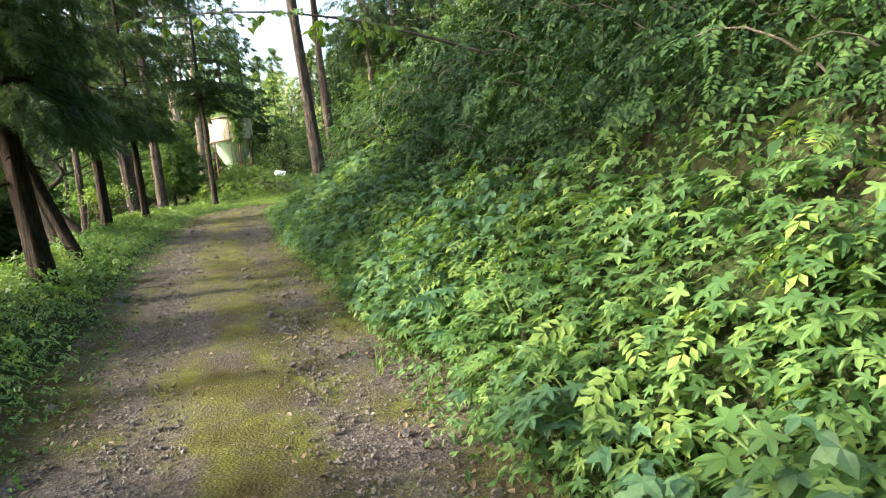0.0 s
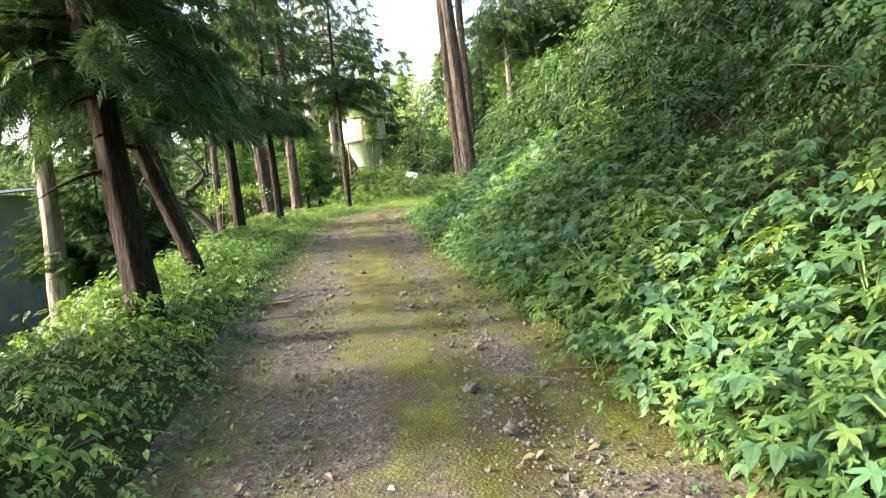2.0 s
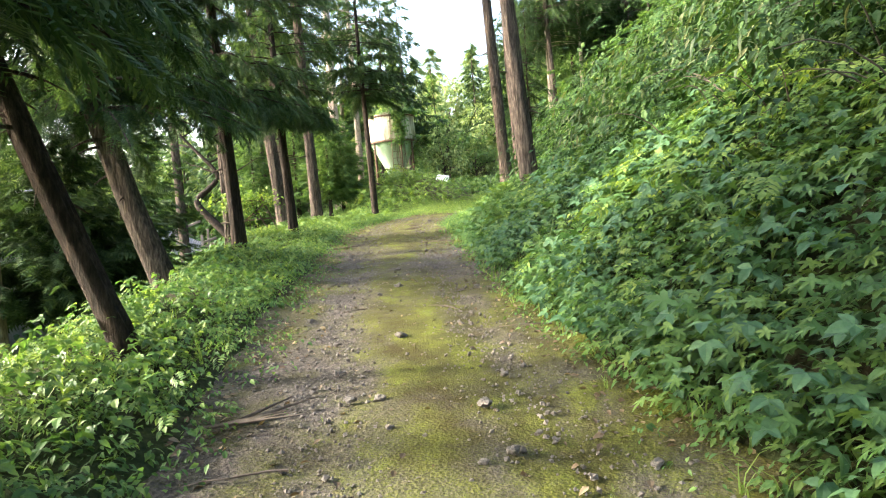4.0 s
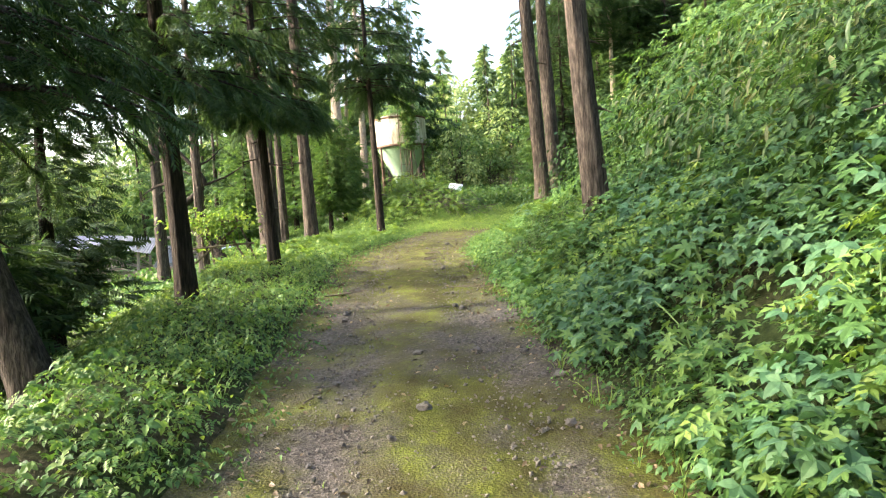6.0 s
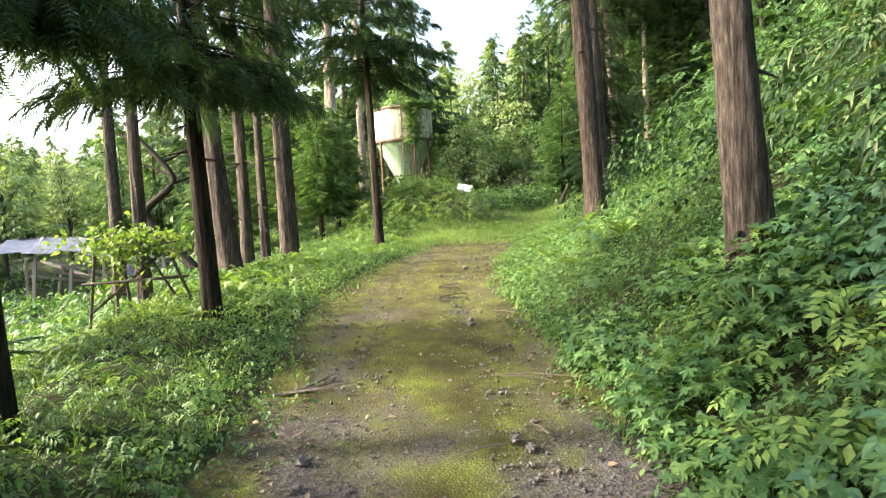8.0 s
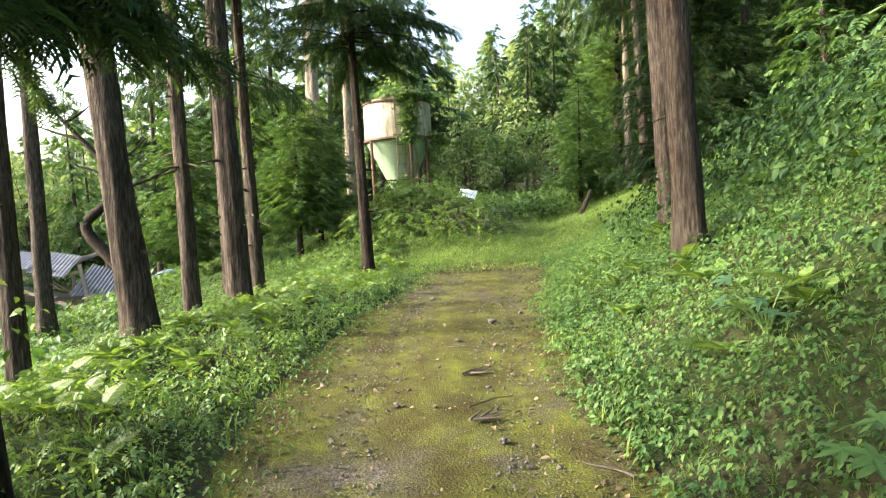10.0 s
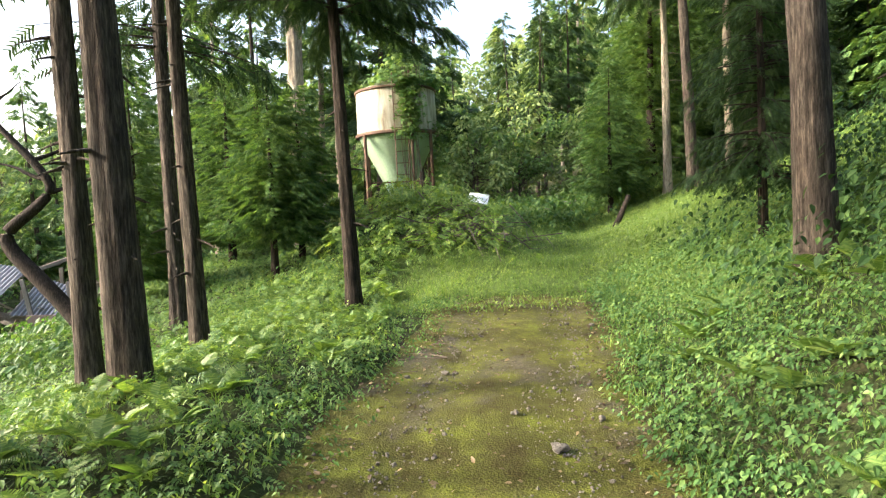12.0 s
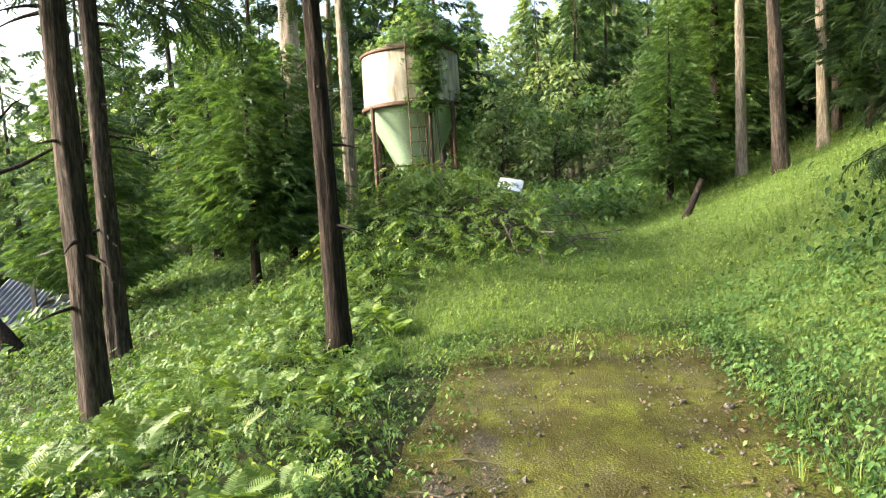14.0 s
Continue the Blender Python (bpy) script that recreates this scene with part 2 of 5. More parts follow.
def thing(name, m, label, category, group="", kind=""):
    ob = new(name)
    ob.matrix_basis = m
    return tagged(ob, label, category, group, kind)


def hash2(ix, iy, seed):
    with np.errstate(over="ignore"):
        n = ix.astype(np.int64) * 374761393 + iy.astype(np.int64) * 668265263 + seed * 1274126177
        n = (n ^ (n >> 13)) * 1274126177
        return ((n ^ (n >> 16)) & 0xFFFF) / 65535.0


def vnoise(x, y, seed=0):
    x, y = np.asarray(x, float), np.asarray(y, float)
    ix, iy = np.floor(x), np.floor(y)
    fx, fy = x - ix, y - iy
    fx, fy = fx * fx * (3 - 2 * fx), fy * fy * (3 - 2 * fy)
    a, b = hash2(ix, iy, seed), hash2(ix + 1, iy, seed)
    c, d = hash2(ix, iy + 1, seed), hash2(ix + 1, iy + 1, seed)
    return (a * (1 - fx) + b * fx) * (1 - fy) + (c * (1 - fx) + d * fx) * fy


def fbm(x, y, seed=0, octaves=4):
    return sum(vnoise(np.asarray(x) * 2**k, np.asarray(y) * 2**k, seed + k) * 0.5 ** (k + 1) for k in range(octaves))


# ---- the lie of the land ----
ROAD_Y = [-14, -6, 0.6, 2.2, 4.1, 6.3, 8.1, 12.5, 14.6, 17, 18.6, 20.9, 22.2, 24.4, 26, 34, 60]
ROAD_C = [0.6, 0.3, 0.05, -0.03, -0.05, -0.25, -0.35, -0.4, -0.4, -0.42, -0.25, 0.15, 0.6, 1.05, 1.4, 3.2, 6]
ROAD_Z = ([-14, -6, 3.3, 6.3, 11.25, 15.8, 18.9, 24.3, 33, 50, 80, 200], [-1.3, -0.7, -0.02, 0.21, 0.47, 0.79, 0.91, 1.08, 1.75, 2.9, 5.5, 16])
HALF = 1.02


def road_c(y):
    return np.interp(y, ROAD_Y, ROAD_C)


def land(x, y):
    """Height of the ground: road, bank that climbs on one side, verge and drop on the other, hills behind."""
    x, y = np.asarray(x, float), np.asarray(y, float)
    z = np.interp(y, *ROAD_Z)
    c = road_c(y)
    d = x - c - HALF
    s = np.interp(y, [-5, 6, 10, 15, 20, 26, 35, 60], [0.95, 0.90, 0.76, 0.70, 0.58, 0.49, 0.40, 0.38])
    up = np.maximum(d - 0.1, 0)
    up = np.where(up < 0.6, up * up / 1.2, up - 0.3)
    right = s * np.minimum(up, 7) + 0.42 * np.clip(up - 7, 0, 40) + 0.2 * np.clip(up - 47, 0, 80)
    e = c - HALF - x
    d0 = np.interp(y, [0, 10, 14, 18, 22, 28, 36], [0.9, 1.1, 1.6, 1.9, 1.9, 2.3, 5])
    sl = np.interp(y, [0, 10, 14, 22, 30], [0.95, 0.8, 0.6, 0.42, 0.24])
    deep = np.interp(y, [0, 10, 20, 36, 70], [2.2, 2.4, 2.6, 2.8, 5])
    fall = np.maximum(e - d0, 0) * sl
    left = np.interp(y, [22, 25], [0.1, -0.1]) * np.clip(e, 0, 1) - deep * (1 - np.exp(-fall / deep)) + 0.17 * np.clip(e - 55, 0, 90)
    h = z + np.where(d > 0, right, 0) + np.where(e > 0, left, 0)
    h += 0.95 * np.exp(-(((x + 0.2) / 1.7) ** 2 + ((y - 31.3) / 2.2) ** 2))
    off = np.clip(np.maximum(d, e), 0, 1)
    h -= np.clip(h + 1.4, 0, 9) * np.exp(-(((x + 13.5) / 4.5) ** 4 + ((y - 35.5) / 5.0) ** 4))
    h += off * 0.16 * (fbm(x * 0.9, y * 0.9, 3) - 0.47) + off * np.clip(np.hypot(x, y - 20) / 60, 0, 1) * 5 * (fbm(x * 0.03, y * 0.03, 9) - 0.47)
    return h


def ease(a, b, near, far, n):
    """Places on a line, close together between a and b, wide apart out to far."""
    inner = np.arange(a, b + 1e-6, near)
    steps = np.geomspace(near, far / 4, n)
    return np.r_[(a - np.cumsum(steps))[::-1], inner, b + np.cumsum(steps)]


def grid_mesh(name, xs, ys, height, smooth=True):
    X, Y = np.meshgrid(xs, ys)
    V = np.stack([X, Y, height(X, Y)], -1).reshape(-1, 3)
    w = len(xs)
    i = (np.arange(len(ys) - 1)[:, None] * w + np.arange(w - 1)).ravel()
    F = np.concatenate([np.stack([i, i + 1, i + w + 1], 1), np.stack([i, i + w + 1, i + w], 1)])
    return tri_mesh(name, V, F, smooth)


def sunk(X, Y):
    """The ground dips under the road's own surface."""
    return land(X, Y) - 0.05 * ((np.abs(X - road_c(Y)) < HALF + 0.12) & (Y < 25.6))


def turf_cover(x, y):
    """Where grass has closed over the soil: the clearing past the end of the track, thinning up the slope."""
    c = road_c(y)
    ragged = 1.6 * (fbm(x * 0.7, y * 0.7, 51) - 0.47)
    start = np.where(x > c, np.interp(x - c, [1.2, 2.2, 4.5], [24.6, 21.5, 23.5]), 24.6)
    return np.clip((y - start) * 0.8 + ragged, 0, 1) * np.clip((38.5 - y) * 0.6 + ragged, 0, 1) * np.clip(x - c + 3.0 + ragged, 0, 1) * np.clip((c + 9.6 - x) * 0.7 + ragged, 0, 1)


def build_ground():
    xs, ys = ease(-9, 11, 0.2, 420, 34), ease(-7, 40, 0.2, 420, 34)
    me = grid_mesh("ground", xs, ys, sunk)
    X, Y = np.meshgrid(xs, ys)
    at = me.attributes.new("turf", "FLOAT", "POINT")
    at.data.foreach_set("value", turf_cover(X, Y).astype(np.float32).ravel())
    part("ground", me, M_GROUND)


build_ground()
tagged(bpy.data.objects["ground"], "dark forest soil under undergrowth, rising into wooded hills", "ground", kind="structure")


def build_road():
    us, ys = np.linspace(-1, 1, 46), np.arange(-12, 25.4, 0.06)
    U, Y = np.meshgrid(us, ys)
    edge = HALF + 0.16 + 0.16 * (fbm(Y * 1.7 + U * 0.2, np.sign(U) * 7, 21) - 0.47)
    edge = edge * np.clip((25.5 - Y) * 1.2, 0.35, 1)
    X = road_c(Y) + U * edge
    rut = -0.018 * (np.exp(-(((U + 0.42) / 0.2) ** 2)) + np.exp(-(((U - 0.45) / 0.2) ** 2)))
    Z = land(X, Y) + 0.012 + rut + 0.03 * (fbm(X * 3, Y * 3, 5) - 0.47) + 0.014 * (fbm(X * 14, Y * 14, 6) - 0.47) - 0.05 * np.clip(np.abs(U) - 0.9, 0, 1) * 10 * 0.1
    w = len(us)
    i = (np.arange(len(ys) - 1)[:, None] * w + np.arange(w - 1)).ravel()
    F = np.concatenate([np.stack([i, i + 1, i + w + 1], 1), np.stack([i, i + w + 1, i + w], 1)])
    me = tri_mesh("road", np.stack([X, Y, Z], -1), F, True)
    # wheel tracks stay bare, the middle and the far half are mossy
    far = np.interp(Y, [-4, 2, 6, 12, 15, 19, 25], [-0.1, 0.32, 0.56, 0.54, 0.8, 1.0, 1.05])
    near = np.interp(Y, [10, 18], [1, 0.25])
    moss = -0.08 + near * (0.42 * np.exp(-(((U - 0.08) / 0.3) ** 2)) - 0.26 * np.exp(-(((U + 0.52) / 0.2) ** 2)) - 0.16 * np.exp(-(((U - 0.6) / 0.16) ** 2))) + far
    moss += 1.5 * (fbm(X * 0.9, Y * 0.55, 31) - 0.48) + 1.5 * (fbm(X * 3.4, Y * 2.4, 35) - 0.48) + 0.8 * (fbm(X * 11, Y * 9, 36) - 0.48)
    at = me.attributes.new("moss", "FLOAT", "POINT")
    at.data.foreach_set("value", moss.astype(np.float32).ravel())
    return part("road", me, M_ROAD)


tagged(build_road(), "narrow gravel track overgrown with yellow-green moss", "road", kind="structure")


def far_ridge():
    """A wooded ridge across the valley, haze painted into its blue, with a crest of treetops."""
    a = np.linspace(radians(-75), radians(12), 260)
    R = 430
    crest = 34 + 46 * fbm(a * 3.1 + 5, a * 0, 61) + 16 * fbm(a * 14, a * 0, 62) + 5 * fbm(a * 90, a * 0, 63) + 26 * np.clip(-a - 0.3, 0, 1)
    crest *= 0.5
    V, n = [], len(a)
    for r, f in ((R - 60, -0.3), (R - 30, 0.35), (R - 12, 0.7), (R, 1.0), (R + 30, 0.9), (R + 60, -0.3)):
        V.append(np.stack([np.sin(a) * r, 15 + np.cos(a) * r, crest * f], 1))
    i = (np.arange(5)[:, None] * n + np.arange(n - 1)).ravel()
    me = tri_mesh("backdrop", np.concatenate(V), np.concatenate([np.stack([i, i + 1, i + n + 1], 1), np.stack([i, i + n + 1, i + n], 1)]), True)
    tagged(part("backdrop", me, M_RIDGE), "wooded ridge across the valley, haze painted into its blue", "hill", kind="structure")


far_ridge()


# ---- leaf shapes: along +x, across y, facing +z ----
def fan(outline, z=None):
    o = np.array(outline, float)
    n = len(o)
    V = np.zeros((n + 1, 3))
    V[1:, :2] = o
    V[0, :2] = (0.38, 0)
    r = np.hypot(V[:, 0] - 0.4, V[:, 1])
    V[:, 2] = -0.28 * r * r + 0.10 * np.abs(V[:, 1])
    F = [(0, 1 + k, 1 + (k + 1) % n) for k in range(n)]
    return V, np.array(F)


def lobed():
    """A palmate leaf: five pointed lobes with deep notches between them and toothed flanks."""
    angles = [-160, -138, -118, -98, -84, -66, -52, -38, -27, -14, 0, 14, 27, 38, 52, 66, 84, 98, 118, 138, 160]
    radii = [0.16, 0.36, 0.52, 0.40, 0.24, 0.48, 0.72, 0.50, 0.27, 0.52, 0.82, 0.52, 0.27, 0.50, 0.72, 0.48, 0.24, 0.40, 0.52, 0.36, 0.16]
    return fan([(0.30 + r * math.cos(radians(a)), r * math.sin(radians(a))) for a, r in zip(angles, radii)])


def ovate(w=0.30, n=4):
    xs = np.linspace(0, 1, n + 1)
    half = w * np.sin(np.pi * np.clip(xs, 0.0, 1) ** 0.75)
    V, F = [], []
    for k, (x, h) in enumerate(zip(xs, half)):
        z = -0.28 * x * x
        if k in (0, n):
            V.append((x, 0, z))
        else:
            V += [(x, -h, z + 0.22 * h), (x, 0, z), (x, h, z + 0.22 * h)]
    F += [(0, 1, 2), (0, 2, 3)]
    for k in range(max(n - 2, 0)):
        a = 1 + 3 * k
        F += [(a, a + 3, a + 4), (a, a + 4, a + 1), (a + 1, a + 4, a + 5), (a + 1, a + 5, a + 2)]
    a, t = 1 + 3 * (n - 2), len(V) - 1
    F += [(a, t, a + 1), (a + 1, t, a + 2)]
    return np.array(V, float), np.array(F)


def joined(pieces):
    V, F, n = [], [], 0
    for v, f in pieces:
        V.append(v)
        F.append(np.asarray(f) + n)
        n += len(v)
    return np.concatenate(V), np.concatenate(F)


def turned(shape, yaw=0, scale=1.0, at=(0, 0, 0), pitch=0):
    v, f = shape
    m = np.array(Euler((0, radians(pitch), radians(yaw))).to_matrix())
    return v * scale @ m.T + np.array(at), f


def trefoil():
    o = ovate(0.30, 3)
    return joined([turned(o, 0, 0.62, (0.38, 0, 0)), turned(o, 75, 0.5, (0.36, 0, 0)), turned(o, -75, 0.5, (0.36, 0, 0))])


def pinnate(pairs=4):
    o = ovate(0.26, 2)
    ps = [turned(o, 0, 0.34, (0.68, 0, -0.1))]
    for k in range(pairs):
        x = 0.16 + 0.5 * k / (pairs - 1)
        ps += [turned(o, 62, 0.32 - 0.02 * k, (x, 0.01, -0.12 * x)), turned(o, -62, 0.32 - 0.02 * k, (x, -0.01, -0.12 * x))]
    return joined(ps)


def frond(pairs=20):
    V, F = [], []
    for k in range(pairs):
        x = 0.08 + 0.9 * k / pairs
        L = 0.30 * math.sin(math.pi * (0.12 + 0.86 * k / pairs)) ** 0.8
        z = -0.45 * x * x + 0.12 * x
        for s in (1, -1):
            n = len(V)
            V += [(x - 0.012, 0, z), (x + 0.02, 0, z), (x + 0.028 + 0.22 * L, s * L * 0.6, z - 0.02), (x + 0.02 + 0.28 * L, s * L, z - 0.06 * L - 0.02)]
            F += [(n, n + 1, n + 2), (n, n + 2, n + 3)]
    n = len(V)
    V += [(0, 0.008, 0), (0, -0.008, 0), (0.5, 0, -0.05), (1, 0, -0.33)]
    F += [(n, n + 1, n + 2), (n + 2, n + 1, n + 3)]
    return np.array(V, float), np.array(F)


def tuft(blades, seed, lean=0.5, width=0.012):
    r = np.random.default_rng(seed)
    V, F = [], []
    for _ in range(blades):
        a, L, b = r.uniform(0, 6.28), r.uniform(0.6, 1.0), r.uniform(0.15, lean)
        o = r.normal(0, 0.05, 2)
        ca, sa = math.cos(a), math.sin(a)
        n = len(V)
        for s, w in ((0, 1.0), (0.45, 0.9), (0.8, 0.55)):
            out, up = b * L * s * s * 1.3, L * (s - 0.35 * b * s * s)
            for e in (-1, 1):
                V.append((o[0] + ca * out - sa * e * w * width, o[1] + sa * out + ca * e * w * width, up))
        V.append((o[0] + ca * b * L * 1.5, o[1] + sa * b * L * 1.5, L * (1 - 0.5 * b)))
        F += [(n, n + 1, n + 3), (n, n + 3, n + 2), (n + 2, n + 3, n + 5), (n + 2, n + 5, n + 4), (n + 4, n + 5, n + 6)]
    return np.array(V, float), np.array(F)


def spray(side=11, seed=1, droop=0.35, full=1.0):
    """A feathery conifer twig: thin needled side shoots on both sides of an axis that hangs at its tip."""
    r = np.random.default_rng(seed)
    V, F = [], []
    for k in range(side):
        x = 0.05 + 0.85 * k / side
        L = 0.36 * (1 - 0.55 * x) * r.uniform(0.75, 1.2)
        z = -droop * x * x
        for s in (1, -1):
            n, lift = len(V), r.uniform(-0.09, 0.05)
            V += [(x - 0.014 * full, 0, z), (x + 0.026 * full, 0, z), (x + 0.36 * L + 0.03 * full, s * L * 0.5, z + lift * 0.5), (x + 0.72 * L, s * L, z + lift - 0.06)]
            F += [(n, n + 1, n + 2), (n, n + 2, n + 3)]
    n = len(V)
    V += [(0, 0.014, 0), (0, -0.014, 0), (1.08, 0, -droop * 1.1)]
    F += [(n, n + 1, n + 2)]
    return np.array(V, float), np.array(F)


LOBED, OVATE, TREFOIL, PINNATE, FROND = lobed(), ovate(), trefoil(), pinnate(), frond()
LANCE = ovate(0.10, 4)
SMALL = ovate(0.28, 3)
SPRAYS = [spray(8, k, 0.45, 1.5) for k in (1, 2, 3)]
BUSHY = [spray(6, k, 0.15, 2.6) for k in (1, 2, 3)]
FARSPRAY = [spray(5, k, 0.25, 4.0) for k in (5, 6)]


def rotations(yaw, pitch, roll):
    cy, sy, cp, sp, cr, sr = np.cos(yaw), np.sin(yaw), np.cos(pitch), np.sin(pitch), np.cos(roll), np.sin(roll)
    R = np.empty((len(yaw), 3, 3))
    R[:, 0, 0], R[:, 0, 1], R[:, 0, 2] = cy * cp, cy * sp * sr - sy * cr, cy * sp * cr + sy * sr
    R[:, 1, 0], R[:, 1, 1], R[:, 1, 2] = sy * cp, sy * sp * sr + cy * cr, sy * sp * cr - cy * sr
    R[:, 2, 0], R[:, 2, 1], R[:, 2, 2] = -sp, cp * sr, cp * cr
    return R


def strew(shape, at, yaw, pitch, roll, size):
    """Copies of a leaf shape in one pair of arrays. pitch > 0 points the tip down."""
    v, f = shape
    n = len(at)
    V = np.einsum("nij,kj->nki", rotations(yaw, pitch, roll), v) * np.asarray(size).reshape(n, 1, 1) + np.asarray(at)[:, None]
    F = f[None] + (np.arange(n) * len(v))[:, None, None]
    return V.reshape(-1, 3), F.reshape(-1, 3)


def stuff(name, pieces, material, label, category):
    V, F = joined(pieces)
    return tagged(part(name, tri_mesh(name, V, F), material), label, category, kind="stuff")


def place(n, x0, x1, y0, y1, keep, seed):
    """Random places between the limits; keep(x, y) gives the chance that one stays."""
    r = np.random.default_rng(seed)
    x, y = r.uniform(x0, x1, n), r.uniform(y0, y1, n)
    ok = r.uniform(0, 1, n) < keep(x, y)
    return x[ok], y[ok]


def herbs(x, y, shape, leaves, tall, spread, size, seed, face=None, droop=(0.05, 0.75)):
    """Leaves of low plants round stems at x, y. face: the way in which most leaves look, in radians."""
    r = np.random.default_rng(seed)
    n = len(x)
    h = r.uniform(*tall, n)
    X, Y, H = np.repeat(x, leaves), np.repeat(y, leaves), np.repeat(h, leaves)
    m = n * leaves
    a = r.uniform(0, 2 * np.pi, m) if face is None else face + r.normal(0, 1.25, m)
    rad = r.uniform(0.1, 1, m) * spread
    x2, y2 = X + np.cos(a) * rad, Y + np.sin(a) * rad
    z = land(X, Y) + H * r.uniform(0.35, 1.0, m)
    z = np.maximum(z, land(x2, y2) + 0.02)
    s = r.uniform(*size, m)
    return strew(shape, np.stack([x2, y2, z], 1), a, r.uniform(*droop, m), r.normal(0, 0.35, m), s)


# ---- trees ----
def tube(path, radii, sides=10, ridge=0.0, seed=0, cap=True):
    """A round limb along a path; ridge roughens it into bark."""
    P, R = np.asarray(path, float), np.asarray(radii, float)
    T = np.gradient(P, axis=0)
    T /= np.linalg.norm(T, axis=1, keepdims=True) + 1e-9
    ref = np.where(np.abs(T[:, 2:3]) > 0.9, [[1.0, 0, 0]], [[0, 0, 1.0]])
    A = np.cross(T, ref)
    A /= np.linalg.norm(A, axis=1, keepdims=True)
    B = np.cross(T, A)
    th = np.linspace(0, 2 * np.pi, sides, endpoint=False)
    k = np.arange(len(P))
    rr = R[:, None] * np.ones(sides)
    if ridge:
        rr = rr * (1 + ridge * (vnoise(th[None] * sides / 6.28 * 0.9 + 0 * k[:, None], k[:, None] * 0.23 + 0 * th[None], seed) - 0.5) * 2 + 0.5 * ridge * (vnoise(th[None] * 2 + 40, k[:, None] * 0.11 + 0 * th[None], seed + 5) - 0.5) * 2)
    V = P[:, None] + rr[..., None] * (np.cos(th)[None, :, None] * A[:, None] + np.sin(th)[None, :, None] * B[:, None])
    i = (np.arange(len(P) - 1)[:, None] * sides + np.arange(sides)).ravel()
    j = (np.arange(len(P) - 1)[:, None] * sides + (np.arange(sides) + 1) % sides).ravel()
    F = [np.stack([i, i + sides, j], 1), np.stack([j, i + sides, j + sides], 1)]
    V = V.reshape(-1, 3)
    if cap:
        V = np.concatenate([V, P[[0, -1]]])
        q = np.arange(sides)
        n = len(P) * sides
        F += [np.stack([q, (q + 1) % sides, np.full(sides, n)], 1), np.stack([q + n - sides, np.full(sides, n + 1), (q + 1) % sides + n - sides], 1)]
    return V, np.concatenate(F)


def trunk_line(H, lean, lean_y, n, seed, curl=0.35):
    """The axis of a trunk that leans by degrees and straightens towards its top."""
    r = np.random.default_rng(seed)
    s = np.linspace(0, 1, n)
    off = s * (1 - curl * s) * H
    w = 0.012 * H * 0.3
    return np.stack([-math.tan(radians(lean)) * off + w * np.sin(s * 7 + r.uniform(0, 6)) * s, math.tan(radians(lean_y)) * off + w * np.sin(s * 6 + r.uniform(0, 6)) * s, s * H], 1)


